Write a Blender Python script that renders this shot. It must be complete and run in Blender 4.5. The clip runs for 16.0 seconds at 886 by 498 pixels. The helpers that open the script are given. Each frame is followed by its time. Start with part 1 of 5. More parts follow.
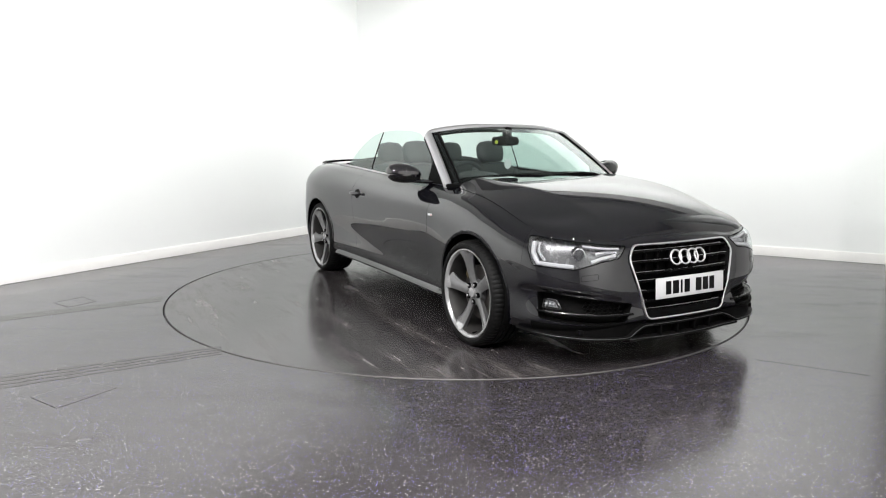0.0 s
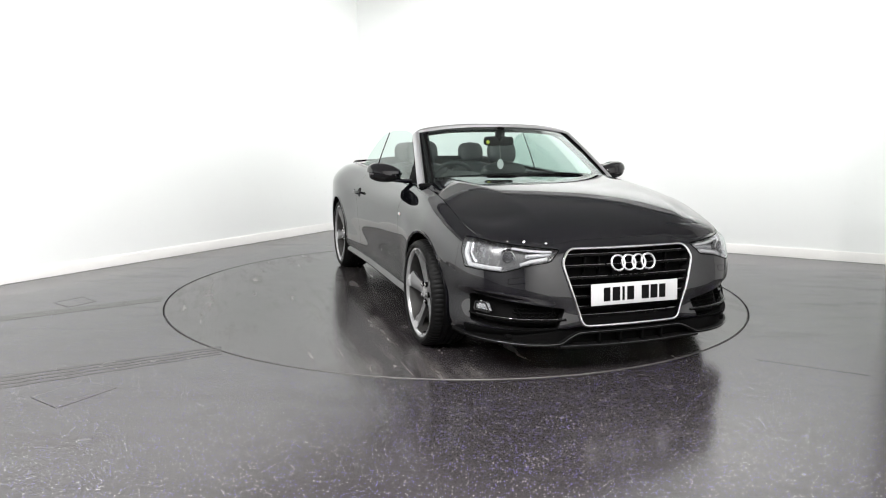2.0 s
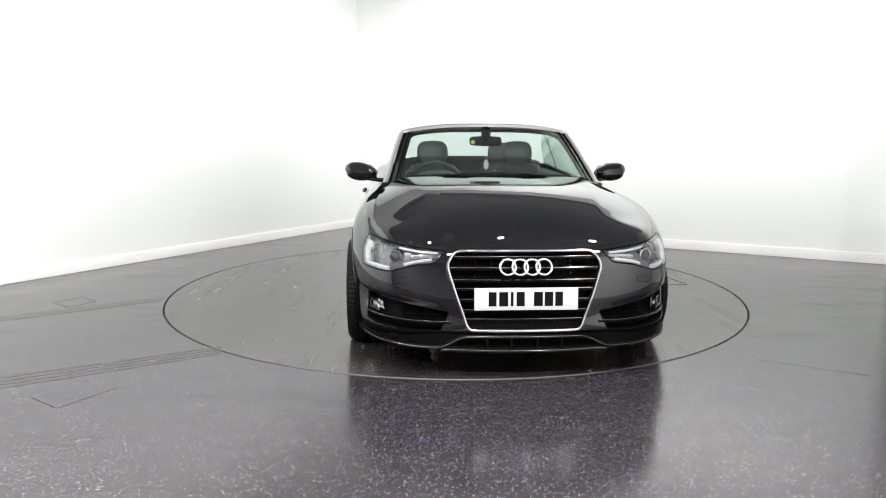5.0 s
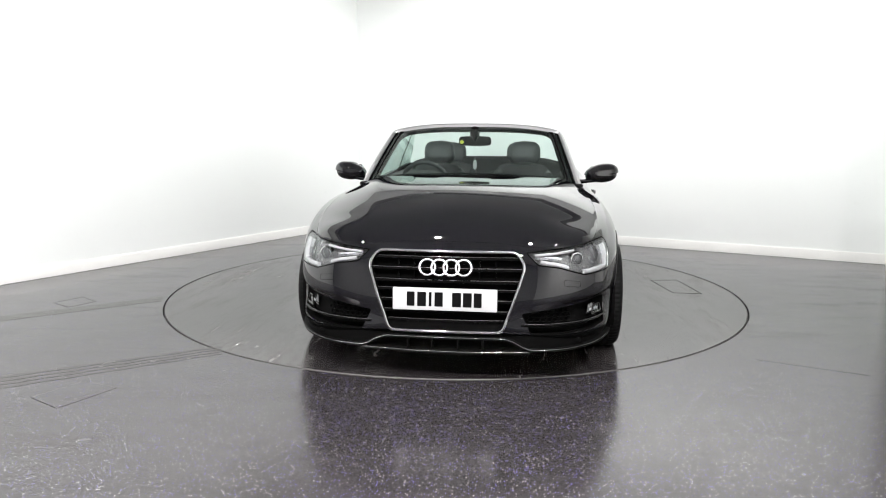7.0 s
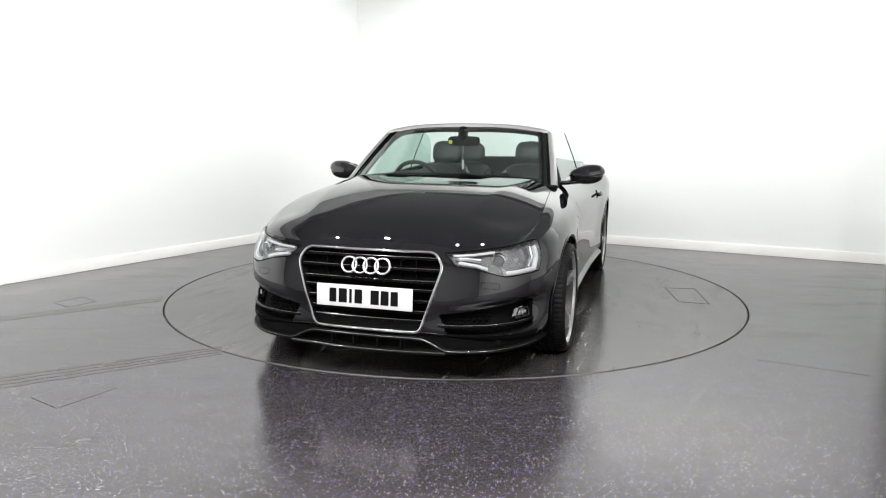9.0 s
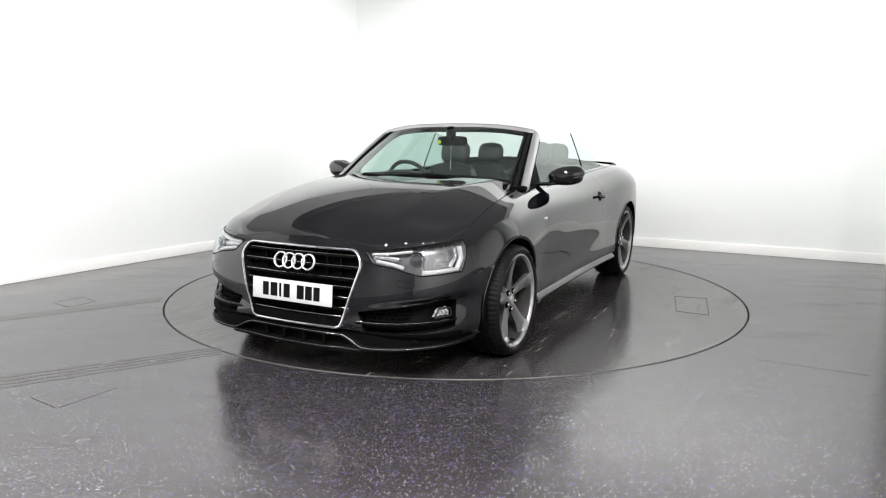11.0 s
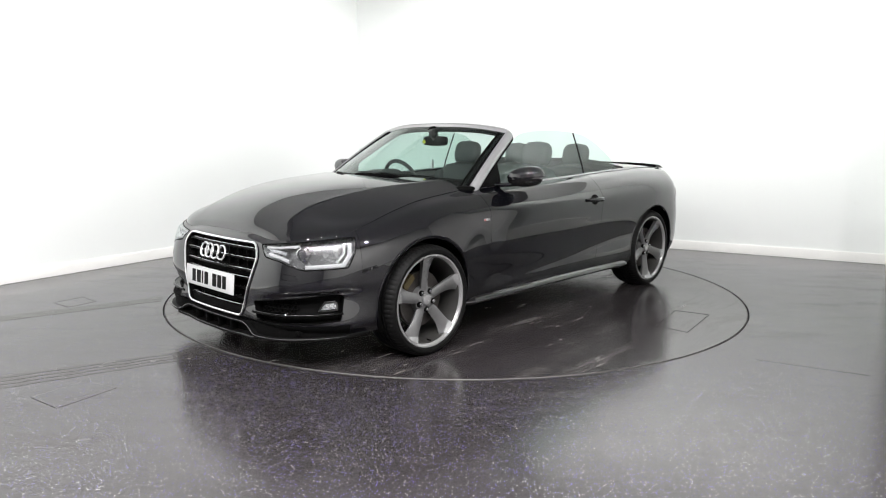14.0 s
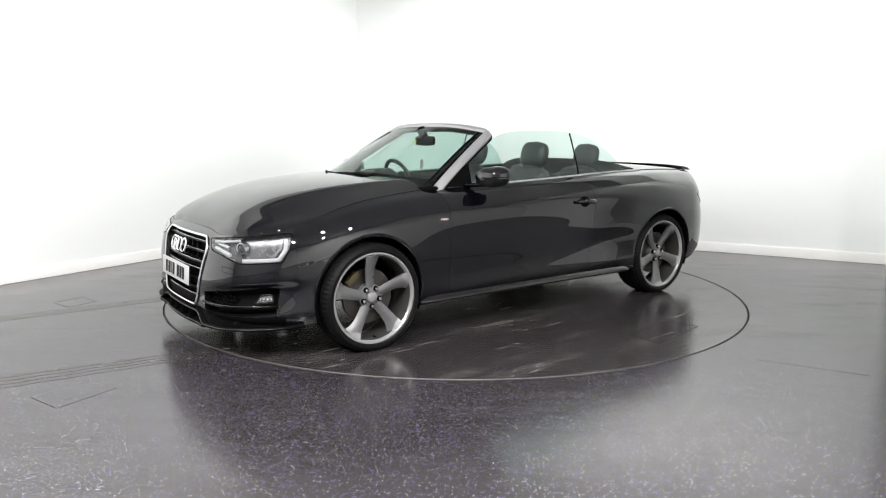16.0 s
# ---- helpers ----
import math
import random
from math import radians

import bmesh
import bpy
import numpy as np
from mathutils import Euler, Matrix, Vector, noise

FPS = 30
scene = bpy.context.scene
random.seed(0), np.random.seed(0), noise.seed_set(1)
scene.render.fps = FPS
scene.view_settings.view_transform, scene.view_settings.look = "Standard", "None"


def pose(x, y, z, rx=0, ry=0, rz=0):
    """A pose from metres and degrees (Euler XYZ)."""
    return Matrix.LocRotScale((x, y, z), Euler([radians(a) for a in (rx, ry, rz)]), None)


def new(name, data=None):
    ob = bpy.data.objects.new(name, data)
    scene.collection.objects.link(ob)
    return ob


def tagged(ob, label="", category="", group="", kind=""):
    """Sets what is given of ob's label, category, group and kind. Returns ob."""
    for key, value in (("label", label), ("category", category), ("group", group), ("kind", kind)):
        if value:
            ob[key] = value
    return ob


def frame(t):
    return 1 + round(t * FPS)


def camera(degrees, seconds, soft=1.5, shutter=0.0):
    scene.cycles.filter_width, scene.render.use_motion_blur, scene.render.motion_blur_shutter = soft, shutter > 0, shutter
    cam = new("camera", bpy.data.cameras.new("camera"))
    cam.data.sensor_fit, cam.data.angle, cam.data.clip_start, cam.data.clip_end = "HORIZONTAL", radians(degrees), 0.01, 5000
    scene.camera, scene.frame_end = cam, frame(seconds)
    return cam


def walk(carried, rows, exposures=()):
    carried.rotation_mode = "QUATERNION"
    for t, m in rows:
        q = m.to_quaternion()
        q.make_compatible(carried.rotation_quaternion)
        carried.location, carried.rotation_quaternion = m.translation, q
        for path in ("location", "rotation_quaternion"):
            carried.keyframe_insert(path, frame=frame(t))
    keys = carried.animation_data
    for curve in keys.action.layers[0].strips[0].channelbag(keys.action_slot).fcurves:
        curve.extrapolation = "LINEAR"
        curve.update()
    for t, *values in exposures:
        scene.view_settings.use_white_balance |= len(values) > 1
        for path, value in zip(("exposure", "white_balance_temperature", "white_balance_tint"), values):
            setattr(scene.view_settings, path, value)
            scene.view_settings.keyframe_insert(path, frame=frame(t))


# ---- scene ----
EXPOSURE = 0.10
# ceiling spots: x, y, watts
LAMPS = [(x + 0.35 * (y + 3.6), y, 56) for y in (-5.3, -4.0) for x in (-3.4, -2.0, -0.6, 0.8, 2.2)]
# added strip lamps, unseen, that brighten the two seen walls: ends, aim, watts
FILL_STRIPS = [((-4.1, -3.55), (-0.55, 2.45), (-0.86, 0.51, -1.6), 86), ((-0.35, 2.25), (3.45, 0.35), (0.45, 0.89, -1.7), 82)]
# ---- camera, fixed on its mount ----
cam = camera(64.28, 16.0, soft=1.1)
YAW, TILT, ROLL = -0.953, 9.125, 0.257
EYE = Vector((0.0, -5.8655, 1.2726))
CAM = Matrix.Translation(EYE) @ pose(0, 0, 0, 0, 0, -YAW) @ pose(0, 0, 0, 90 - TILT, 0, 0) @ pose(0, 0, 0, 0, 0, ROLL)
walk(cam, [(0, CAM), (16, CAM)], exposures=[(0, EXPOSURE), (16, EXPOSURE)])

# turntable: centre at the origin, radius, and its turn in degrees at t seconds
TABLE_R = 2.299


def table_angle(t):
    s = (t - 8) / 8
    return -101.1725 - 41.3023 * s - 0.1473 * s * s


CAR_SHIFT = (0.0910, 0.1965)

# room: far corner, direction along the long wall and along the far wall
CORNER = Vector((-1.357, 4.14, 0))
FAR_RIGHT = Vector((4.40, 1.26, 0))
LONG = Vector((-0.507, -0.862, 0)).normalized()
WALL_H = 3.25

# ---- world and lamps ----
world = bpy.data.worlds.new("world")
scene.world = world
world.use_nodes = True
world.node_tree.nodes["Background"].inputs[0].default_value = (0.02, 0.02, 0.022, 1)
world.node_tree.nodes["Background"].inputs[1].default_value = 0.3


# ---- materials ----
def mat(name, color=(0.5, 0.5, 0.5), rough=0.5, metal=0.0, **kw):
    m = bpy.data.materials.new(name)
    m.use_nodes = True
    b = m.node_tree.nodes["Principled BSDF"]
    b.inputs["Base Color"].default_value = (*color, 1)
    b.inputs["Roughness"].default_value = rough
    b.inputs["Metallic"].default_value = metal
    for k, v in kw.items():
        b.inputs[k.replace("_", " ")].default_value = v
    return m


class Nodes:
    """Short hand for building node trees."""

    def __init__(self, m):
        self.t = m.node_tree
        self.b = m.node_tree.nodes["Principled BSDF"]

    def add(self, kind, **props):
        n = self.t.nodes.new(kind)
        for k, v in props.items():
            if k == "op":
                n.operation = v
            elif k == "blend":
                n.blend_type = v
            elif k == "feature":
                n.feature = v
            else:
                n.inputs[k.replace("_", " ")].default_value = v
        return n

    def link(self, a, b):
        self.t.links.new(a, b)

    def coord(self, scale=(1, 1, 1), rz=0.0):
        c = self.t.nodes.new("ShaderNodeTexCoord")
        mp = self.t.nodes.new("ShaderNodeMapping")
        mp.inputs["Scale"].default_value = scale
        mp.inputs["Rotation"].default_value = (0, 0, rz)
        self.link(c.outputs["Object"], mp.inputs["Vector"])
        return mp.outputs["Vector"]

    def noise(self, vec, scale, detail=4.0, rough=0.55):
        n = self.add("ShaderNodeTexNoise", Scale=scale, Detail=detail, Roughness=rough)
        self.link(vec, n.inputs["Vector"])
        return n.outputs["Fac"]

    def ramp(self, fac, stops):
        n = self.t.nodes.new("ShaderNodeValToRGB")
        e = n.color_ramp.elements
        while len(e) < len(stops):
            e.new(0.5)
        for q, (p, c) in zip(e, stops):
            q.position = p
            q.color = (*c, 1) if len(c) == 3 else c
        self.link(fac, n.inputs["Fac"])
        return n.outputs["Color"]

    def mix(self, fac, a, b, blend="MIX"):
        n = self.t.nodes.new("ShaderNodeMix")
        n.data_type = "RGBA"
        n.blend_type = blend
        for v, k in ((fac, 0), (a, 6), (b, 7)):
            if isinstance(v, (int, float)):
                n.inputs[k].default_value = v
            elif isinstance(v, tuple):
                n.inputs[k].default_value = (*v, 1)
            else:
                self.link(v, n.inputs[k])
        return n.outputs[2]

    def bump(self, h, strength, dist=0.002):
        n = self.add("ShaderNodeBump", Strength=strength, Distance=dist)
        self.link(h, n.inputs["Height"])
        self.link(n.outputs["Normal"], self.b.inputs["Normal"])


def grey(v):
    return (v, v, v)


def floor_material(name, speck, scuff, gloss, dark=1.0):
    m = mat(name, (0.03, 0.028, 0.029), 0.3)
    n = Nodes(m)
    v = n.coord()
    big = n.noise(v, 0.9, 5)
    mid = n.noise(v, 5.0, 6)
    base = n.mix(big, (0.030 * dark, 0.0262 * dark, 0.0272 * dark), (0.046 * dark, 0.0405 * dark, 0.0415 * dark))
    # worn, dusty smears in three sizes and directions
    smear = None
    for scale, stretch, turn, low, high in ((1.5, (0.5, 2.4, 1), 0.5, 0.53, 0.70), (3.6, (0.45, 3.2, 1), -0.35, 0.57, 0.72), (7.0, (0.8, 2.0, 1), 1.3, 0.60, 0.74)):
        f = n.ramp(n.noise(n.coord(stretch, turn), scale, 8, 0.66), [(low, grey(0)), (high, grey(1))])
        smear = f if smear is None else n.mix(1.0, smear, f, "LIGHTEN")
    # fine scratches
    patch = n.ramp(n.noise(v, 1.3, 3), [(0.46, grey(0)), (0.62, grey(1))])
    scratch = None
    for scale, stretch, turn in ((9.0, (0.16, 5.0, 1), 0.25), (8.0, (0.2, 6.0, 1), -0.6)):
        f = n.ramp(n.noise(n.coord(stretch, turn), scale, 4, 0.5), [(0.64, grey(0)), (0.76, grey(1))])
        scratch = f if scratch is None else n.mix(1.0, scratch, f, "LIGHTEN")
    scratch = n.mix(1.0, scratch, patch, "MULTIPLY")
    base = n.mix(n.mix(1.0, smear, grey(scuff), "MULTIPLY"), base, (0.125, 0.115, 0.108))
    base = n.mix(n.mix(1.0, scratch, grey(scuff * 0.8), "MULTIPLY"), base, (0.19, 0.18, 0.17))
    # glittering chips, blue-violet and white
    vo = n.add("ShaderNodeTexVoronoi", Scale=118.0)
    n.link(v, vo.inputs["Vector"])
    near = n.ramp(vo.outputs["Distance"], [(0.17, grey(1)), (0.30, grey(0))])
    sep = n.t.nodes.new("ShaderNodeSeparateColor")
    n.link(vo.outputs["Color"], sep.inputs["Color"])
    pick = n.ramp(sep.outputs["Red"], [(0.56, grey(0)), (0.57, grey(1))])
    chip = n.mix(1.0, near, pick, "MULTIPLY")
    tint = n.ramp(sep.outputs["Green"], [(0.0, (0.09, 0.078, 0.21)), (0.56, (0.24, 0.21, 0.68)), (0.68, (0.40, 0.38, 0.40)), (1.0, (0.92, 0.90, 0.90))])
    base = n.mix(n.mix(1.0, chip, grey(speck), "MULTIPLY"), base, tint)
    n.link(base, n.b.inputs["Base Color"])
    r1 = n.ramp(mid, [(0.3, grey(gloss - 0.02)), (0.7, grey(gloss + 0.03))])
    r2 = n.mix(n.mix(1.0, smear, grey(min(1.0, 0.62 + scuff * 0.5)), "MULTIPLY"), r1, grey(gloss + 0.15))
    n.link(r2, n.b.inputs["Roughness"])
    n.b.inputs["Specular IOR Level"].default_value = 0.6
    n.bump(n.noise(v, 140.0, 3), 0.06, 0.001)
    return m


def wall_material():
    m = mat("white wall paint", (0.86, 0.865, 0.85), 0.55)
    n = Nodes(m)
    v = n.coord()
    a = n.noise(v, 0.7, 4)
    c = n.mix(a, (0.825, 0.845, 0.83), (0.865, 0.885, 0.87))
    k = n.noise(v, 9.0, 6)
    c = n.mix(n.ramp(k, [(0.66, grey(0)), (0.8, grey(0.16))]), c, (0.62, 0.60, 0.56))
    n.link(c, n.b.inputs["Base Color"])
    n.bump(n.noise(v, 60.0, 3), 0.08, 0.002)
    return m


def paint_material():
    m = mat("black metallic paint", (0.003, 0.003, 0.004), 0.9, 0.0, Coat_Weight=1.0, Coat_Roughness=0.012, Coat_IOR=1.85, Specular_IOR_Level=0.0)
    n = Nodes(m)
    v = n.coord()
    f = n.noise(v, 900.0, 2)
    n.link(n.mix(n.ramp(f, [(0.5, grey(0)), (0.75, grey(1))]), (0.0015, 0.0015, 0.0024), (0.005, 0.005, 0.009)), n.b.inputs["Base Color"])
    d = n.noise(v, 14.0, 5)
    n.link(n.ramp(d, [(0.35, grey(0.006)), (0.8, grey(0.022))]), n.b.inputs["Coat Roughness"])
    return m


def grained(name, c0, c1, rough, scale, bump, metal=0.0, spec=0.5):
    m = mat(name, c0, rough, metal, Specular_IOR_Level=spec)
    n = Nodes(m)
    v = n.coord()
    f = n.noise(v, scale, 5)
    n.link(n.mix(f, c0, c1), n.b.inputs["Base Color"])
    n.link(n.ramp(f, [(0.3, grey(rough * 0.85)), (0.7, grey(min(1, rough * 1.15)))]), n.b.inputs["Roughness"])
    if bump:
        n.bump(n.noise(v, scale * 3, 3), bump, 0.001)
    return m


def glass_material(name, color, rough=0.0):
    """Thin tinted pane: mostly clear, with the gloss of its surface."""
    m = bpy.data.materials.new(name)
    m.use_nodes = True
    t = m.node_tree
    t.nodes.clear()
    out = t.nodes.new("ShaderNodeOutputMaterial")
    tr = t.nodes.new("ShaderNodeBsdfTransparent")
    tr.inputs["Color"].default_value = (*color, 1)
    gl = t.nodes.new("ShaderNodeBsdfGlossy")
    gl.inputs["Roughness"].default_value = rough
    gl.inputs["Color"].default_value = (0.9, 0.95, 0.93, 1)
    lw = t.nodes.new("ShaderNodeLayerWeight")
    lw.inputs["Blend"].default_value = 0.5
    pw = t.nodes.new("ShaderNodeMath")
    pw.operation = "POWER"
    pw.inputs[1].default_value = 5.0
    t.links.new(lw.outputs["Facing"], pw.inputs[0])
    fr = t.nodes.new("ShaderNodeMath")
    fr.operation = "MULTIPLY_ADD"
    fr.inputs[1].default_value, fr.inputs[2].default_value = 0.92, 0.07
    t.links.new(pw.outputs[0], fr.inputs[0])
    mx = t.nodes.new("ShaderNodeMixShader")
    t.links.new(fr.outputs[0], mx.inputs[0])
    t.links.new(tr.outputs[0], mx.inputs[1])
    t.links.new(gl.outputs[0], mx.inputs[2])
    t.links.new(mx.outputs[0], out.inputs["Surface"])
    return m


M_FLOOR = floor_material("dark glitter vinyl floor", 1.0, 0.06, 0.18, 0.80)
M_TABLE = floor_material("scuffed turntable vinyl", 0.18, 0.85, 0.18, 0.82)
M_WALL = wall_material()
M_UNSEENWALL = grained("off-white wall paint", (0.72, 0.72, 0.71), (0.78, 0.78, 0.77), 0.7, 3, 0.1)
M_BACKWALL = grained("grey wall paint", (0.23, 0.23, 0.232), (0.29, 0.29, 0.292), 0.7, 3, 0.1)
M_CEIL = grained("off-white ceiling", (0.60, 0.60, 0.602), (0.66, 0.66, 0.662), 0.8, 6, 0)
M_SKIRT = grained("white skirting", (0.80, 0.795, 0.77), (0.86, 0.855, 0.83), 0.45, 8, 0)
M_GAP = grained("dark rubber gap", (0.008, 0.008, 0.008), (0.014, 0.014, 0.014), 0.7, 30, 0)
M_STEEL = grained("worn steel edge", (0.05, 0.05, 0.05), (0.14, 0.135, 0.13), 0.45, 7, 0, 0.4)
M_JOINT = grained("thin floor joint", (0.036, 0.034, 0.033), (0.058, 0.055, 0.053), 0.3, 12, 0)
M_TAPE = grained("worn tape mark", (0.034, 0.0305, 0.029), (0.052, 0.047, 0.044), 0.25, 9, 0)
M_PAINT = paint_material()
M_ALU = mat("satin aluminium", (0.56, 0.56, 0.57), 0.36, 0.65)
M_CHROME = mat("chrome", (0.85, 0.85, 0.86), 0.06, 1.0)
M_RING = mat("bright satin chrome", (0.88, 0.88, 0.89), 0.24, 0.8)
M_BLACK = grained("black gloss plastic", (0.006, 0.006, 0.006), (0.010, 0.010, 0.010), 0.12, 50, 0)
M_MATT = grained("matt black plastic", (0.002, 0.002, 0.002), (0.004, 0.004, 0.004), 0.6, 120, 0.2, 0.0, 0.05)
M_SLAT = grained("shaded black plastic", (0.003, 0.003, 0.003), (0.006, 0.006, 0.006), 0.25, 60, 0, 0.0, 0.08)
# grey metal that paints the highlight along gloss black edges
M_GLINT = mat("grey edge glint", (0.16, 0.16, 0.165), 0.15, 0.8)
M_VALANCE = grained("black valance plastic", (0.003, 0.003, 0.003), (0.006, 0.006, 0.006), 0.45, 90, 0, 0.0, 0.03)
M_TYRE = grained("tyre rubber", (0.004, 0.004, 0.004), (0.008, 0.008, 0.008), 0.55, 90, 0.25, 0.0, 0.12)
# darker alloy for the barrel behind the spokes
M_BARREL = grained("dark grey barrel alloy", (0.035, 0.034, 0.033), (0.06, 0.058, 0.055), 0.5, 30, 0.05, 0.3)
M_RIM = grained("titanium grey alloy", (0.16, 0.16, 0.162), (0.20, 0.20, 0.202), 0.32, 40, 0.05, 0.45)
M_RIMCUT = grained("machined alloy", (0.42, 0.42, 0.423), (0.50, 0.50, 0.502), 0.24, 160, 0.03, 0.6)
M_DISC = grained("brake disc steel", (0.07, 0.066, 0.062), (0.11, 0.10, 0.095), 0.45, 60, 0.1, 0.8)
M_LEATHER = grained("dark grey leather", (0.034, 0.037, 0.038), (0.056, 0.060, 0.061), 0.45, 180, 0.3)
M_DASH = grained("soft black dash", (0.034, 0.036, 0.036), (0.050, 0.052, 0.052), 0.55, 220, 0.3)
M_FABRIC = grained("black canvas", (0.018, 0.018, 0.018), (0.03, 0.03, 0.03), 0.85, 260, 0.4)
M_WHITE = grained("white plate", (0.55, 0.55, 0.555), (0.61, 0.61, 0.615), 0.35, 30, 0)
M_INK = mat("black print", (0.004, 0.004, 0.004), 0.5, 0.0, Specular_IOR_Level=0.1)
M_GLASS = glass_material("green tinted glass", (0.70, 0.835, 0.79))
M_LENS = glass_material("clear lamp lens", (0.93, 0.94, 0.95))
M_REFL = mat("lamp reflector", (0.55, 0.55, 0.57), 0.18, 0.9)
M_LAMPIN = grained("lamp housing grey", (0.16, 0.16, 0.164), (0.22, 0.22, 0.224), 0.26, 30, 0, 0.6)
M_TAILLENS = mat("dark red lens", (0.12, 0.004, 0.004), 0.08, 0.0, Coat_Weight=1.0)
M_RED = mat("red enamel", (0.5, 0.01, 0.01), 0.3)
M_YELLOW = mat("yellow sticker", (0.65, 0.72, 0.05), 0.5)
M_OCHRE = grained("ochre caliper", (0.06, 0.045, 0.018), (0.09, 0.07, 0.03), 0.5, 40, 0.1)
# ---- mesh helpers ----
def finish(bm, name, material, angle=35, smooth=True):
    me = bpy.data.meshes.new(name)
    bm.to_mesh(me)
    bm.free()
    if material:
        me.materials.append(material)
    if smooth:
        me.polygons.foreach_set("use_smooth", [True] * len(me.polygons))
        me.set_sharp_from_angle(angle=radians(angle))
    return me


def part(name, bm, material, parent=None, label="", angle=35, thick=0.0):
    """One mesh object under a thing or a part."""
    ob = new(name, finish(bm, name, material, angle))
    if parent is not None:
        ob.parent = parent
    if thick:
        mod = ob.modifiers.new("thickness", "SOLIDIFY")
        mod.thickness, mod.offset = thick, -1
        cut = ob.modifiers.new("edges", "EDGE_SPLIT")
        cut.split_angle = radians(50)
    if label:
        tagged(ob, label)
    return ob


def box(bm, c, s, m=None, bevel=0.0, seg=2):
    r = bmesh.ops.create_cube(bm, size=1)["verts"]
    for v in r:
        v.co = Vector((v.co.x * s[0], v.co.y * s[1], v.co.z * s[2]))
    if bevel:
        es = list({e for v in r for e in v.link_edges})
        k = bmesh.ops.bevel(bm, geom=es, offset=bevel, segments=seg, affect="EDGES", profile=0.6)
        r = list({v for f in k["faces"] for v in f.verts} | {v for v in r if v.is_valid})
    t = Matrix.Translation(c) @ (m or Matrix())
    for v in r:
        v.co = t @ v.co
    return r


def grid(bm, pts, nu, nv, closed_u=False, closed_v=False, flip=False):
    """Quads through an (nu x nv) array of points."""
    vs = [bm.verts.new(p) for p in pts]
    for i in range(nu if closed_u else nu - 1):
        for j in range(nv if closed_v else nv - 1):
            q = [vs[i * nv + j], vs[(i + 1) % nu * nv + j], vs[(i + 1) % nu * nv + (j + 1) % nv], vs[i * nv + (j + 1) % nv]]
            bm.faces.new(q[::-1] if flip else q)
    return vs


def lathe(bm, profile, n, m=None, closed=False):
    """Turns (radius, height) pairs round z."""
    m = m or Matrix()
    pts = [m @ Vector((r * math.cos(2 * math.pi * i / n), r * math.sin(2 * math.pi * i / n), h)) for i in range(n) for r, h in profile]
    return grid(bm, pts, n, len(profile), closed_u=True, closed_v=closed)


def sweep(bm, path, section, up=(0, 0, 1), closed=False, caps=True):
    """Carries a section of (across, up) pairs along a path."""
    path = [Vector(p) for p in path]
    n, k, pts = len(path), len(section), []
    for i, p in enumerate(path):
        a = path[(i - 1) % n] if closed or i else path[0]
        b = path[(i + 1) % n] if closed or i < n - 1 else path[-1]
        d = (b - a).normalized()
        u = Vector(up(i) if callable(up) else up)
        r = d.cross(u).normalized()
        w = r.cross(d).normalized()
        pts += [p + r * s[0] + w * s[1] for s in section]
    vs = grid(bm, pts, n, k, closed_u=closed, closed_v=True)
    if caps and not closed:
        bm.faces.new(vs[:k][::-1])
        bm.faces.new(vs[-k:])
    return vs


def round_section(rx, ry, n=10):
    return [(rx * math.cos(2 * math.pi * i / n), ry * math.sin(2 * math.pi * i / n)) for i in range(n)]


def spline(points, n):
    """A smooth curve of n points through the given ones."""
    p = np.array(points, float)
    d = np.concatenate([[0], np.cumsum(np.linalg.norm(np.diff(p, axis=0), axis=1))])
    t = np.linspace(0, d[-1], n)
    return np.stack([smooth_line(d, p[:, k])(t) for k in range(p.shape[1])], 1)


def smooth_line(xs, ys):
    """A smooth function through the pairs that does not overshoot."""
    xs, ys = np.array(xs, float), np.array(ys, float)
    h, dl = np.diff(xs), np.diff(ys) / np.diff(xs)
    m = np.zeros(len(xs))
    m[0], m[-1] = dl[0], dl[-1]
    for i in range(1, len(xs) - 1):
        if dl[i - 1] * dl[i] > 0:
            w1, w2 = 2 * h[i] + h[i - 1], h[i] + 2 * h[i - 1]
            m[i] = (w1 + w2) / (w1 / dl[i - 1] + w2 / dl[i])

    def f(x):
        x = np.asarray(x, float)
        k = np.clip(np.searchsorted(xs, x) - 1, 0, len(xs) - 2)
        t = np.clip((x - xs[k]) / h[k], -0.5, 1.5)
        return (ys[k] * (1 + 2 * t) * (1 - t) ** 2 + m[k] * h[k] * t * (1 - t) ** 2 + ys[k + 1] * t * t * (3 - 2 * t) + m[k + 1] * h[k] * t * t * (t - 1))

    return f


def mirror_bm(bm):
    """Adds the other side of the car (y to -y)."""
    d = bmesh.ops.duplicate(bm, geom=bm.verts[:] + bm.edges[:] + bm.faces[:])["geom"]
    for v in d:
        if isinstance(v, bmesh.types.BMVert):
            v.co.y = -v.co.y
    bmesh.ops.reverse_faces(bm, faces=[f for f in d if isinstance(f, bmesh.types.BMFace)])
    bmesh.ops.remove_doubles(bm, verts=bm.verts[:], dist=0.0004)


def flip_y(bm):
    for v in bm.verts:
        v.co.y = -v.co.y
    bmesh.ops.reverse_faces(bm, faces=bm.faces[:])


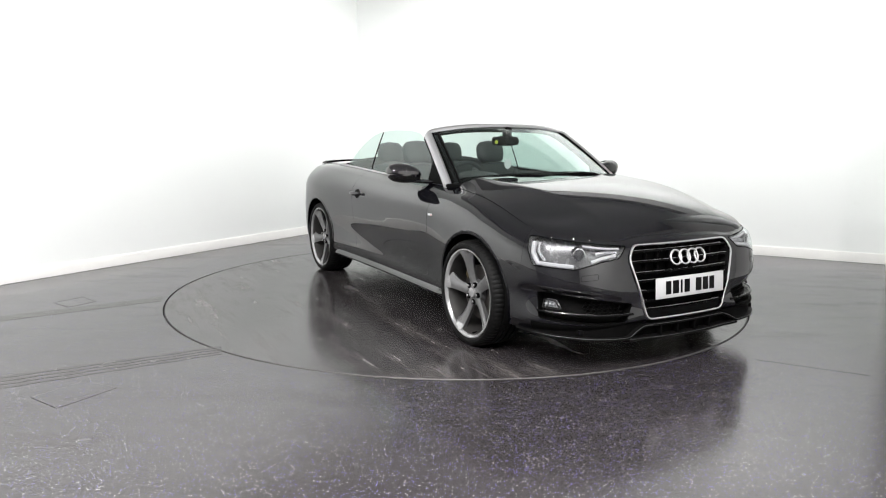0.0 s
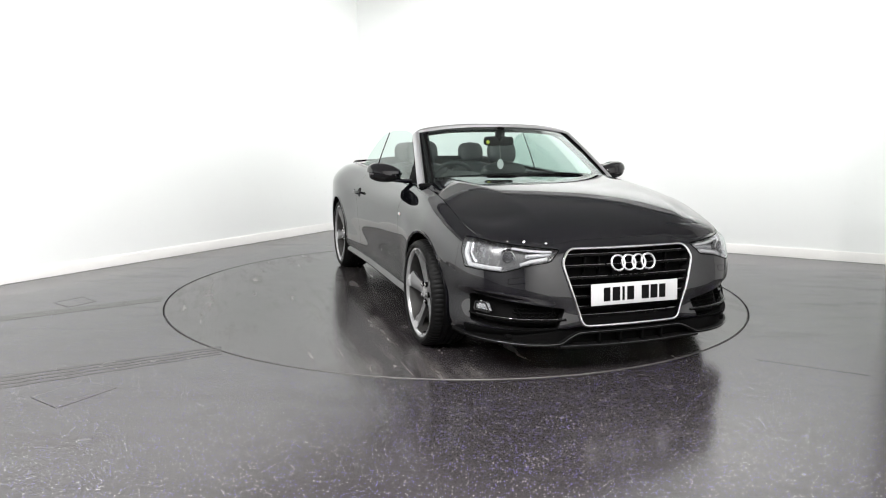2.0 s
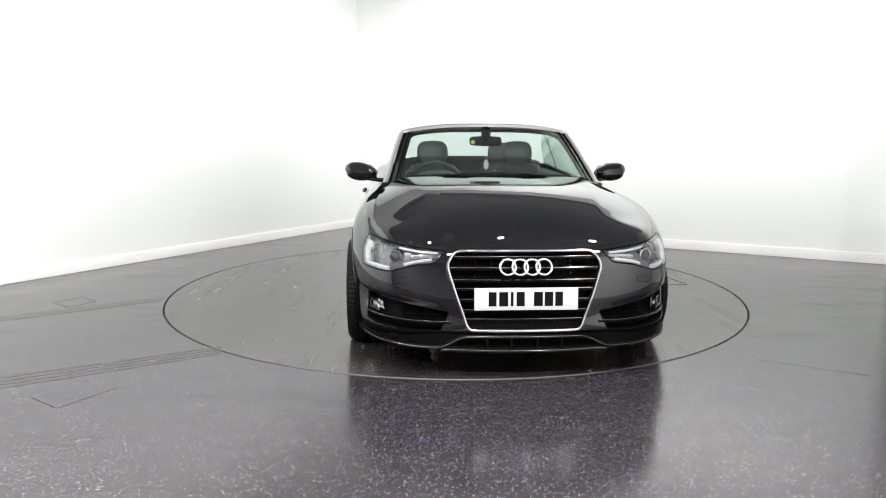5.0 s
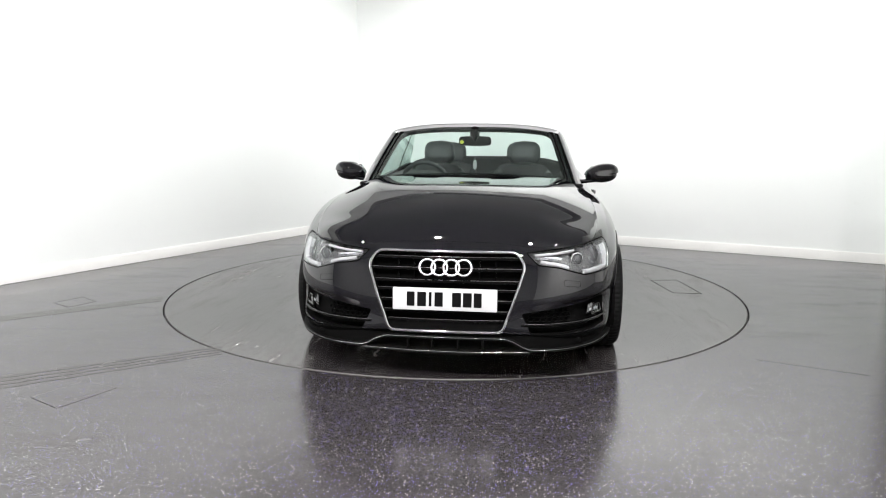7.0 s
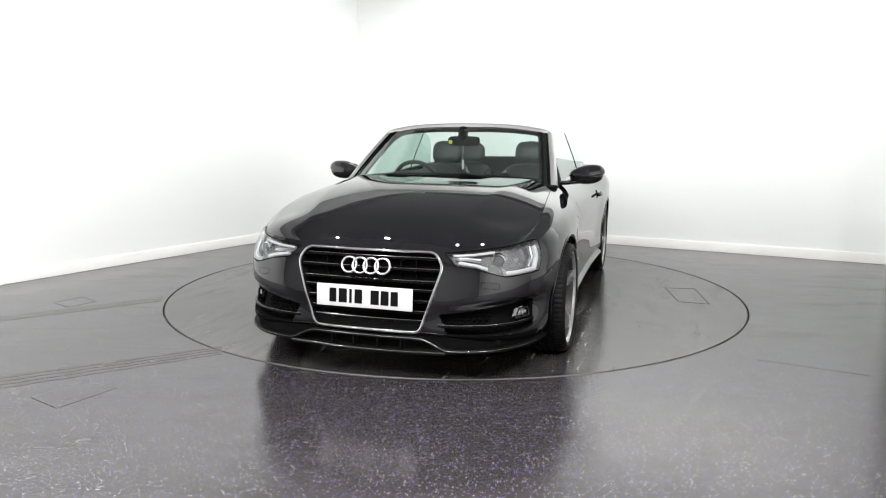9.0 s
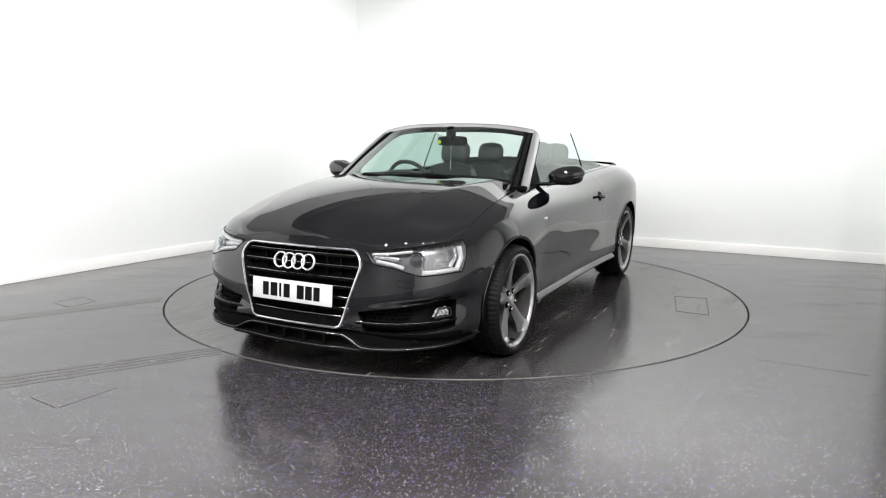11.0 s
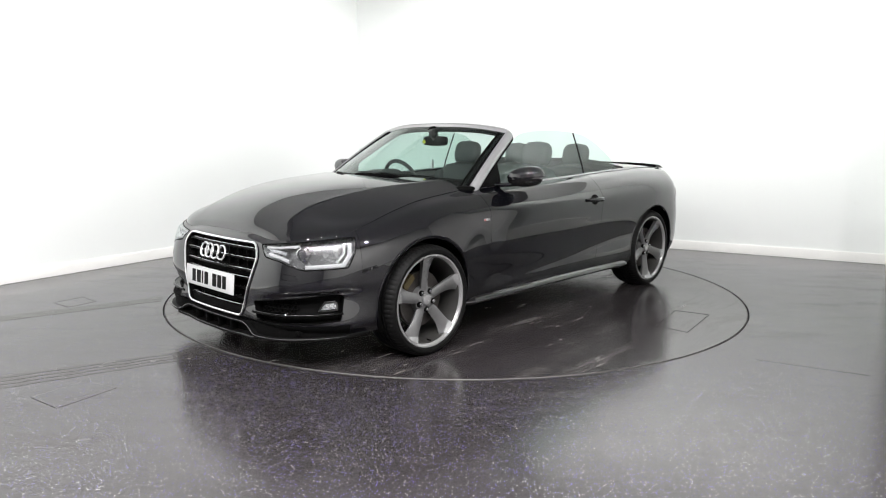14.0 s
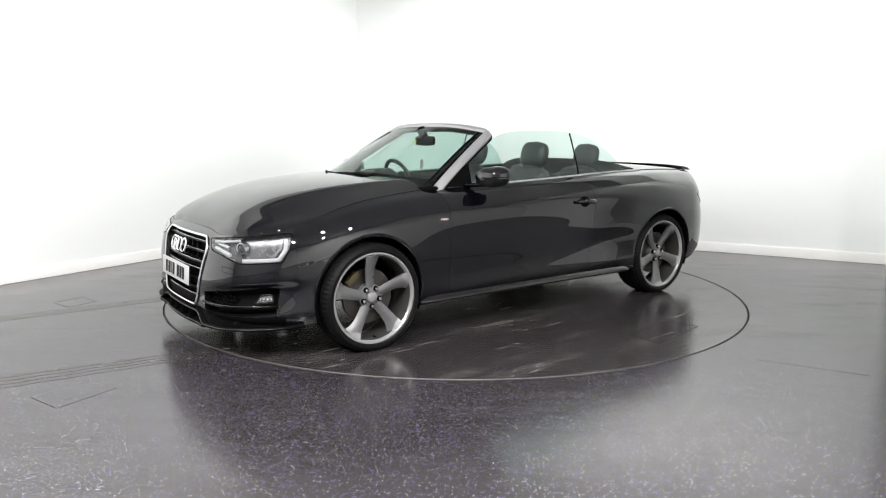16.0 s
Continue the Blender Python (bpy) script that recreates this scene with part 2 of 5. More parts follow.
def cushion(bm, c, s, m=None, power=3.0, n=26, k=14):
    """A padded block with rounded faces."""
    pts = []
    for i in range(n):
        a = 2 * math.pi * i / n
        for j in range(k):
            q = -1 + 2 * j / (k - 1)
            w = max(0.0, 1 - abs(q) ** power) ** (1 / power)
            ca, sa = math.cos(a), math.sin(a)
            pts.append((m or Matrix()) @ Vector((s[0] / 2 * math.copysign(abs(ca) ** (2 / power), ca) * w, s[1] / 2 * math.copysign(abs(sa) ** (2 / power), sa) * w, s[2] / 2 * q)) + Vector(c))
    grid(bm, pts, n, k, closed_u=True)
    bmesh.ops.remove_doubles(bm, verts=bm.verts[:], dist=0.0005)


# ---- room ----
def wall(name, a, b, label, material=None, h=WALL_H, t=0.2):
    a, b = Vector(a), Vector(b)
    d = (b - a).normalized()
    out = Vector((-d.y, d.x, 0))
    bm = bmesh.new()
    nu = max(2, int((b - a).length / 0.5))
    for side in (0, 1):
        pts = [a + (b - a) * i / nu + out * t * side + Vector((0, 0, h * j / 4)) for i in range(nu + 1) for j in range(5)]
        grid(bm, pts, nu + 1, 5, flip=side == 1)
    bmesh.ops.bridge_loops(bm, edges=[e for e in bm.edges if e.is_boundary])
    return tagged(part(name, bm, material or M_WALL, angle=30), label, "wall", kind="structure")


def room():
    c0, c1 = CORNER, FAR_RIGHT
    e1 = c1 + LONG * 2.3                       # end of the right-hand wall
    e2 = e1 + Vector((0.862, -0.507, 0)) * 2.2  # made-up recess, gives the camera room
    e3 = e2 + LONG * 8.5
    left = Vector((-3.87, -0.05, 0)) - CORNER
    left.normalize()
    e5 = c0 + left * 11.6
    wall("wall_left", e5, c0 + Vector((0, 0, 0)), "tall white painted studio wall")
    wall("wall_far", c0, c1, "tall white painted studio wall")
    wall("wall_right", c1 + LONG * 0.001, e1, "white painted side wall of the studio")
    # walls out of view, added to close the room; tones suit the car's reflections
    wall("wall_added_recess", e1, e2, "unseen off-white wall added to widen the room at the camera", M_UNSEENWALL)
    wall("wall_side", e2, e3, "unseen off-white wall added beside the camera", M_UNSEENWALL)
    wall("wall_back", e3, e5, "grey painted wall behind the camera", M_BACKWALL)
    bm = bmesh.new()
    path = [e5, c0, c1]
    sweep(bm, path, [(-0.0, 0.002), (-0.0, 0.098), (0.008, 0.106), (0.014, 0.106), (0.019, 0.096), (0.019, 0.002)])
    tagged(part("baseboard", bm, M_SKIRT), "white painted skirting board along the walls", "baseboard", kind="structure")
    bm = bmesh.new()
    sweep(bm, [c1, e1], [(-0.0, 0.002), (-0.0, 0.098), (0.008, 0.106), (0.014, 0.106), (0.019, 0.096), (0.019, 0.002)])
    tagged(part("baseboard", bm, M_SKIRT), "white painted skirting board along the side wall", "baseboard", kind="structure")
    # floor with a round opening for the turntable
    bm = bmesh.new()
    n = 144
    inner, outer, low = [], [], []
    for i in range(n):
        a = 2 * math.pi * i / n
        u = Vector((math.cos(a), math.sin(a), 0))
        inner.append(bm.verts.new(u * (TABLE_R + 0.008)))
        low.append(bm.verts.new(u * (TABLE_R + 0.008) + Vector((0, 0, -0.06))))
        outer.append(bm.verts.new(u * 14.0))
    for i in range(n):
        j = (i + 1) % n
        bm.faces.new((inner[i], outer[i], outer[j], inner[j]))
        bm.faces.new((low[i], inner[i], inner[j], low[j]))
    bm.faces.new(low)
    tagged(part("floor", bm, M_FLOOR), "dark grey glitter vinyl floor, polished and scuffed", "floor", kind="structure")
    # ceiling
    bm = bmesh.new()
    pts = [Vector((x, y, WALL_H)) for x in (-16, 16) for y in (-16, 16)]
    grid(bm, pts, 2, 2, flip=False)
    tagged(part("ceiling", bm, M_CEIL, thick=-0.1), "off-white painted studio ceiling", "ceiling", kind="structure")


def turntable():
    top = new("turntable")
    bm = bmesh.new()
    lathe(bm, [(0.0005, 0.0), (0.8, 0.0), (1.6, 0.0), (TABLE_R - 0.010, 0.0), (TABLE_R - 0.010, -0.03)], 144)
    part("platform", bm, M_TABLE, top, "dark scuffed vinyl turntable top")
    bm = bmesh.new()
    lathe(bm, [(TABLE_R - 0.0095, -0.03), (TABLE_R - 0.0095, 0.001), (TABLE_R - 0.006, 0.0015), (TABLE_R - 0.004, -0.001), (TABLE_R - 0.004, -0.03)], 144)
    part("rim", bm, M_STEEL, top, "thin steel edge strip")
    tagged(top, "round dark vinyl car turntable flush with the floor", "turntable")
    return top


def hatch(name, corners, material, parent, label, w=0.006, z=0.003):
    bm = bmesh.new()
    c = [Vector((*p, z)) for p in corners]
    sweep(bm, c, [(-w, -0.001), (w, -0.001), (w, 0.001), (-w, 0.001)], closed=True)
    return part(name, bm, material, parent, label)


def ceiling_lamp(x, y, watts):
    lamp = new("ceiling_spot")
    lamp.matrix_basis = Matrix.Translation((x, y, WALL_H))
    bm = bmesh.new()
    lathe(bm, [(0.075, 0.0), (0.075, -0.012), (0.068, -0.018), (0.054, -0.018), (0.050, -0.006)], 28)
    part("ring", bm, M_STEEL, lamp)
    bm = bmesh.new()
    lathe(bm, [(0.0005, -0.006), (0.03, -0.006), (0.0505, -0.006)], 28)
    part("diffuser", bm, M_GLOW, lamp, "glowing white diffuser")
    tagged(lamp, "round recessed LED spot in the off-white ceiling", "ceiling light", "ceiling spots")
    d = bpy.data.lights.new("spot_light", "AREA")
    d.shape, d.size, d.energy, d.color = "DISK", 0.10, watts, (1.0, 0.985, 0.98)
    new("spot_light", d).location = (x, y, WALL_H - 0.022)


def fill_strip(a, b, aim, watts):
    """A long added lamp, unseen under the ceiling, turned to brighten a wall."""
    a, b = Vector((*a, WALL_H - 0.16)), Vector((*b, WALL_H - 0.16))
    x, z = (b - a).normalized(), -Vector(aim).normalized()
    z = (z - x * z.dot(x)).normalized()
    y = z.cross(x)
    m = Matrix((x, y, z)).transposed().to_4x4()
    m.translation = (a + b) / 2
    n = (b - a).length
    lamp = new("fill_strip")
    lamp.matrix_basis = m
    bm = bmesh.new()
    box(bm, (0, 0, 0.045), (n + 0.06, 0.16, 0.07), bevel=0.012)
    part("lamp_housing", bm, M_HOUSING, lamp)
    bm = bmesh.new()
    box(bm, (0, 0, 0.012), (n, 0.12, 0.006), bevel=0.002)
    part("diffuser", bm, M_GLOWSOFT, lamp, "glowing white diffuser")
    # added shield that blocks the strip's light towards the car
    room_side = 1 if y.dot(Vector((aim[0], aim[1], 0))) < 0 else -1
    bm = bmesh.new()
    box(bm, (0, 0.088 * room_side, -0.045), (n + 0.06, 0.006, 0.17), bevel=0.002)
    part("added_shield", bm, M_HOUSING, lamp, "added grey shield that keeps strip light off the car")
    for k in (-0.4, 0.0, 0.4):
        bm = bmesh.new()
        p = m @ Vector((n * k, 0, 0.06))
        sweep(bm, [m.inverted() @ p, m.inverted() @ Vector((p.x, p.y, WALL_H))], round_section(0.010, 0.010, 8), up=(1, 0, 0))
        part("hanger", bm, M_HOUSING, lamp)
    tagged(lamp, "long grey strip light, unseen and added to brighten the walls", "ceiling light", "strip lights")
    d = bpy.data.lights.new("fill_strip_lamp", "AREA")
    d.shape, d.size, d.size_y, d.energy, d.color = "RECTANGLE", n, 0.10, watts, (1.0, 0.99, 0.985)
    new("fill_strip_lamp", d).matrix_basis = m @ Matrix.Translation((0, 0, -0.004))


def floor_band(name, corners, material, label, z=0.0008, cat="floor marking"):
    """A thin flat strip on the floor."""
    bm = bmesh.new()
    c = [Vector((*p, z)) for p in corners]
    n = 14
    pts = []
    for i in range(n):
        t = i / (n - 1)
        a, b = c[0].lerp(c[1], t), c[3].lerp(c[2], t)
        w = 0.006 * math.sin(i * 2.1)
        pts += [a + (a - b).normalized() * w, b + (b - a).normalized() * w * 0.7]
    grid(bm, pts, n, 2)
    ob = part(name, bm, material)
    return tagged(ob, label, cat)


def floor_plate(corners, label):
    top = new("access_cover")
    c = [Vector((*p, 0)) for p in corners]
    mid = sum(c, Vector()) / 4
    bm = bmesh.new()
    f = [bm.verts.new(mid + (p - mid) * 0.985 + Vector((0, 0, 0.0006))) for p in c]
    face = bm.faces.new(f)
    bmesh.ops.recalc_face_normals(bm, faces=[face])
    part("cover_plate", bm, M_FLOOR, top, thick=-0.001)
    hatch("cover_joint", [(p.x, p.y) for p in c], M_JOINT, top, "thin joint round the cover", 0.0030, 0.0006)
    return tagged(top, label, "access cover", "floor covers")


M_HOUSING = grained("grey lamp housing", (0.34, 0.34, 0.342), (0.40, 0.40, 0.402), 0.5, 20, 0)
M_GLOW = mat("lamp glow", (1, 1, 1), 0.5, 0.0, Emission_Color=(1, 0.98, 0.97, 1), Emission_Strength=60.0)
M_GLOWSOFT = mat("soft lamp glow", (1, 1, 1), 0.5, 0.0, Emission_Color=(1, 0.99, 0.985, 1), Emission_Strength=12.0)
room()
table = turntable()
# cover let into the turntable, in the turntable's own space
hatch("cover_joint", [(-0.555, 1.713), (-0.054, 1.810), (-0.045, 2.038), (-0.600, 1.948)], M_GAP, table, "thin joint of a cover let into the top", 0.0018, 0.0008)
floor_plate([(-3.063, -0.658), (-2.936, -0.467), (-2.762, -0.608), (-2.872, -0.800)], "small square access cover let into the vinyl floor")
floor_plate([(-2.064, -2.611), (-1.925, -2.376), (-1.714, -2.468), (-1.864, -2.744)], "square access cover let into the vinyl floor")
floor_band("floor_scuff", [(-3.207, -1.078), (-2.32, -0.445), (-2.265, -0.579), (-3.12, -1.214)], M_TAPE, "faint worn tyre track on the vinyl floor")
for k in range(4):
    f = lambda a, b: (a[0] + (b[0] - a[0]) * (k + 0.15) / 4, a[1] + (b[1] - a[1]) * (k + 0.15) / 4)
    g = lambda a, b: (a[0] + (b[0] - a[0]) * (k + 0.75) / 4, a[1] + (b[1] - a[1]) * (k + 0.75) / 4)
    a0, a1, b1, b0 = (-2.412, -2.312), (-1.42, -1.728), (-1.361, -1.906), (-2.284, -2.511)
    floor_band("floor_scuff", [f(a0, b0), f(a1, b1), g(a1, b1), g(a0, b0)], M_TAPE, "faint brown tyre track on the vinyl floor")
floor_band("floor_scuff", [(1.756, -1.895), (2.256, -2.150), (2.250, -2.168), (1.752, -1.909)], M_TAPE, "thin dark scratch on the vinyl floor")
for lx, ly, lw in LAMPS:
    ceiling_lamp(lx, ly, lw)
for pa, pb, aim, lw in FILL_STRIPS:
    fill_strip(pa, pb, aim, lw)
# ---- the car: x to the nose, y to its left side, z up, origin between the axles ----
car = new("convertible_car")
WB, HUB_Z, TYRE_R = 1.3755, 0.322, 0.326

def blurred(y, sigma, odd=False):
    """A line smoothed over sigma samples; it is mirrored past its ends."""
    n = int(3 * sigma)
    k = np.exp(-0.5 * (np.arange(-n, n + 1) / sigma) ** 2)
    return np.convolve(np.pad(y, n, mode="reflect", reflect_type="odd" if odd else "even"), k / k.sum(), mode="valid")


# outline seen from above at its widest, nose to tail
PLAN = spline([(2.285, 0), (2.281, 0.15), (2.266, 0.32), (2.236, 0.49), (2.174, 0.645), (2.064, 0.775), (1.93, 0.850), (1.72, 0.914), (1.58, 0.942), (1.3755, 0.962), (1.15, 0.955), (0.8, 0.932), (0, 0.928),
               (-0.6, 0.932), (-1.3755, 0.955), (-1.75, 0.932), (-2.02, 0.845), (-2.2, 0.68), (-2.29, 0.42), (-2.335, 0.15), (-2.34, 0)], 3000)
PLAN = np.stack([blurred(PLAN[:, 0], 26), blurred(PLAN[:, 1], 26, True)], 1)
PLAN_S = np.concatenate([[0], np.cumsum(np.linalg.norm(np.diff(PLAN, axis=0), axis=1))])
tan = np.gradient(PLAN, axis=0)
for _ in range(60):
    tan[1:-1] = (tan[:-2] + tan[1:-1] + tan[2:]) / 3
tan[0], tan[-1] = (0, 1), (0, -1)
tan /= np.linalg.norm(tan, axis=1)[:, None]
PLAN_N = np.stack([tan[:, 1], -tan[:, 0]], 1)
S_END = PLAN_S[-1]


def s_at(x=None, y=None):
    """Arc length on the outline, by x on the side or by y on the front."""
    if y is not None:
        k = np.argmin(np.abs(PLAN[:900, 1] - y) + (PLAN[:900, 0] < 1.7) * 9)
    else:
        k = np.argmin(np.abs(PLAN[:, 0] - x))
    return PLAN_S[k]


# stations along the outline, each with seven levels from the lower edge to the top edge: (height, inset)
STATIONS = [
    (0.0, [(0.235, 0.10), (0.27, 0.055), (0.34, 0.055), (0.45, 0.06), (0.58, 0.088), (0.68, 0.118), (0.728, 0.165)]),
    (s_at(y=0.30), [(0.235, 0.10), (0.27, 0.055), (0.34, 0.055), (0.45, 0.06), (0.58, 0.088), (0.68, 0.116), (0.722, 0.158)]),
    (s_at(y=0.47), [(0.235, 0.08), (0.27, 0.030), (0.37, 0.048), (0.44, 0.040), (0.57, 0.06), (0.665, 0.09), (0.703, 0.13)]),
    (s_at(y=0.64), [(0.215, 0.05), (0.27, 0.010), (0.395, 0.040), (0.455, 0.018), (0.56, 0.030), (0.67, 0.062), (0.713, 0.112)]),
    (s_at(x=1.95), [(0.205, 0.035), (0.27, 0.008), (0.415, 0.032), (0.470, 0.006), (0.57, 0.008), (0.675, 0.033), (0.726, 0.085)]),
    (s_at(x=1.80), [(0.205, 0.03), (0.27, 0.012), (0.40, 0.012), (0.49, 0.004), (0.61, 0.006), (0.715, 0.040), (0.772, 0.100)]),
    (s_at(x=1.55), [(0.215, 0.04), (0.30, 0.020), (0.42, 0.004), (0.55, 0.000), (0.705, 0.020), (0.805, 0.072), (0.852, 0.145)]),
    (s_at(x=WB), [(0.235, 0.04), (0.30, 0.020), (0.42, 0.004), (0.58, 0.000), (0.735, 0.026), (0.838, 0.085), (0.886, 0.168)]),
    (s_at(x=1.05), [(0.230, 0.045), (0.30, 0.026), (0.42, 0.012), (0.60, 0.002), (0.765, 0.018), (0.872, 0.084), (0.917, 0.180)]),
    (s_at(x=0.80), [(0.225, 0.050), (0.285, 0.020), (0.39, 0.019), (0.60, 0.003), (0.79, 0.008), (0.885, 0.078), (0.935, 0.180)]),
    (s_at(x=0.0), [(0.225, 0.055), (0.295, 0.020), (0.42, 0.021), (0.62, 0.004), (0.80, 0.004), (0.905, 0.080), (0.958, 0.172)]),
    (s_at(x=-0.55), [(0.225, 0.050), (0.30, 0.017), (0.46, 0.021), (0.64, 0.004), (0.82, 0.004), (0.93, 0.080), (0.982, 0.170)]),
    (s_at(x=-1.0), [(0.225, 0.040), (0.30, 0.014), (0.48, 0.016), (0.65, 0.000), (0.84, 0.004), (0.955, 0.085), (1.002, 0.178)]),
    (s_at(x=-WB), [(0.225, 0.040), (0.30, 0.016), (0.44, 0.004), (0.64, 0.000), (0.855, 0.008), (0.97, 0.100), (1.006, 0.205)]),
    (s_at(x=-1.75), [(0.235, 0.040), (0.32, 0.010), (0.46, 0.002), (0.64, 0.000), (0.85, 0.020), (0.96, 0.120), (0.998, 0.23)]),
    (s_at(x=-2.08), [(0.26, 0.050), (0.34, 0.010), (0.48, 0.000), (0.62, 0.004), (0.82, 0.040), (0.95, 0.110), (0.985, 0.19)]),
    (s_at(x=-2.25), [(0.28, 0.070), (0.36, 0.010), (0.50, 0.000), (0.62, 0.020), (0.80, 0.065), (0.95, 0.095), (0.985, 0.13)]),
    (S_END, [(0.28, 0.070), (0.36, 0.010), (0.50, 0.000), (0.62, 0.020), (0.80, 0.070), (0.95, 0.090), (0.990, 0.12)]),
]
ST = [a for a, _ in STATIONS]


FAIR_S = np.linspace(0, S_END, 2400)


def fair(ys, sigma=0.045):
    """A line through the stations, faired so that it has no sudden change of curvature."""
    y = smooth_line(ST, ys)(FAIR_S)
    h = FAIR_S[1] - FAIR_S[0]
    w = np.clip((FAIR_S - 1.0) / 0.4, 0, 1)
    y = blurred(y, sigma / h) * (1 - w) + blurred(y, 2.4 * sigma / h) * w
    return lambda s: np.interp(s, FAIR_S, y)


Z_LINES = [fair([p[i][0] for _, p in STATIONS]) for i in range(7)]
D_LINES = [fair([p[i][1] for _, p in STATIONS]) for i in range(7)]


def skin(s, v, lift=0.0):
    """The body's side wall at arc length s and level v (0 lower edge, 1 top edge); lift moves it outwards."""
    s, v = np.broadcast_arrays(np.asarray(s, float), np.asarray(v, float))
    zc, dc = [f(s) for f in Z_LINES], [f(s) for f in D_LINES]
    for c in (zc, dc):
        c.insert(0, 2 * c[0] - c[1])
        c.append(2 * c[-1] - c[-2])
    zc, dc = np.stack(zc), np.stack(dc)
    q = np.clip(v, 0, 1) * 6
    k = np.minimum(q.astype(int), 5)
    t = q - k

    def take(c):
        p = [np.take_along_axis(c, (k + j)[None], 0)[0] for j in range(4)]
        return 0.5 * (2 * p[1] + (p[2] - p[0]) * t + (2 * p[0] - 5 * p[1] + 4 * p[2] - p[3]) * t * t + (3 * p[1] - p[0] - 3 * p[2] + p[3]) * t ** 3)

    z, d = take(zc), take(dc) - lift
    px, py = np.interp(s, PLAN_S, PLAN[:, 0]), np.interp(s, PLAN_S, PLAN[:, 1])
    nx, ny = np.interp(s, PLAN_S, PLAN_N[:, 0]), np.interp(s, PLAN_S, PLAN_N[:, 1])
    # sharp shoulder line along the flank
    d = d - 0.0045 * np.exp(-np.abs(z - (0.803 - 0.006 * px)) / 0.055) * np.interp(px, [-2.1, -1.7, 0.95, 1.45], [0, 1, 1, 0])
    return np.stack([px - nx * d, py - ny * d, z], -1)


def level(s, z):
    """The level v at which the wall has the height z."""
    s, z = np.broadcast_arrays(np.asarray(s, float), np.asarray(z, float))
    lo, hi = np.zeros(s.shape), np.ones(s.shape)
    for _ in range(26):
        m = (lo + hi) / 2
        low = skin(s, m)[..., 2] < z
        lo, hi = np.where(low, m, lo), np.where(low, hi, m)
    return (lo + hi) / 2


def on_skin(s, z, lift=0.0):
    return skin(s, level(s, z), lift)


def near_polygon(p, poly):
    """Nearest point of the closed polygon, its distance, and whether p lies inside."""
    a, b = poly, np.roll(poly, -1, 0)
    e = b - a
    t = np.clip(((p[:, None] - a) * e).sum(-1) / ((e * e).sum(-1) + 1e-12), 0, 1)
    q = a + t[..., None] * e
    d = np.linalg.norm(p[:, None] - q, axis=-1)
    k = d.argmin(1)
    cross = ((a[:, 1] > p[:, None, 1]) != (b[:, 1] > p[:, None, 1])) & (p[:, None, 0] < (e[:, 0]) * (p[:, None, 1] - a[:, 1]) / (e[:, 1] + 1e-12) + a[:, 0])
    return q[np.arange(len(p)), k], d[np.arange(len(p)), k], cross.sum(1) % 2 == 1


def panel(bm, s0, s1, v0=0.0, v1=1.0, step=0.012, holes=(), lift=0.0, inside=None):
    """A stretch of the body's wall; s0 and s1 may depend on the level v. holes: polygons in (s, z)."""
    f0 = s0 if callable(s0) else (lambda v: s0 + 0 * v)
    f1 = s1 if callable(s1) else (lambda v: s1 + 0 * v)
    nv = max(4, int(0.85 * (v1 - v0) / step) + 1)
    v = np.linspace(v0, v1, nv)
    nu = max(2, int(np.max(f1(v) - f0(v)) / step) + 1)
    u = np.linspace(0, 1, nu)[:, None]
    s = f0(v) * (1 - u) + f1(v) * u
    vv = np.broadcast_to(v, s.shape)
    p = skin(s, vv)
    s, vv, z = s.ravel().copy(), vv.ravel().copy(), p[..., 2].ravel().copy()
    for poly in list(holes) + ([inside] if inside else []):
        poly = np.array(poly)
        q, d, _ = near_polygon(np.stack([s, z], 1), poly)
        k = (d < step * 0.62) & (vv > v0 + 1e-6) & (vv < v1 - 1e-6)
        s[k], z[k] = q[k, 0], q[k, 1]
        vv[k] = level(s[k], z[k])
    pts = skin(s, vv, lift)
    idx = np.arange(nu * nv).reshape(nu, nv)
    quads = np.stack([idx[:-1, :-1], idx[:-1, 1:], idx[1:, 1:], idx[1:, :-1]], -1).reshape(-1, 4)
    keep = np.ones(len(quads), bool)
    c = np.stack([s[quads].mean(1), z[quads].mean(1)], 1)
    for poly in holes:
        keep &= ~near_polygon(c, np.array(poly))[2]
    if inside:
        keep &= near_polygon(c, np.array(inside))[2]
    quads = quads[keep]
    used = {}
    for a in np.unique(quads):
        used[a] = bm.verts.new(pts[a])
    for f in quads:
        bm.faces.new([used[a] for a in f[::-1]])
    return bm


def arch_poly(x, r=0.365, n=48):
    s = s_at(x=x)
    return [(s + r * math.cos(2 * math.pi * i / n), HUB_Z + 0.012 + r * math.sin(2 * math.pi * i / n)) for i in range(n)]


def smooth_poly(points, cut=0.02, n=4):
    """Rounds the corners of a polygon."""
    out = []
    p = [np.array(q, float) for q in points]
    for i in range(len(p)):
        a, b, c = p[i - 1], p[i], p[(i + 1) % len(p)]
        u, w = a - b, c - b
        k = min(cut, 0.45 * np.linalg.norm(u), 0.45 * np.linalg.norm(w))
        u, w = b + u / np.linalg.norm(u) * k, b + w / np.linalg.norm(w) * k
        for j in range(n + 1):
            t = j / n
            out.append(tuple(u * (1 - t) ** 2 + b * 2 * t * (1 - t) + w * t * t))
    return out


def dense(poly, step=0.01, closed=True):
    out = []
    for a, b in zip(poly, list(poly[1:]) + ([poly[0]] if closed else [])):
        k = max(1, int(math.dist(a, b) / step))
        out += [(a[0] + (b[0] - a[0]) * i / k, a[1] + (b[1] - a[1]) * i / k) for i in range(k)]
    return out if closed else out + [tuple(poly[-1])]


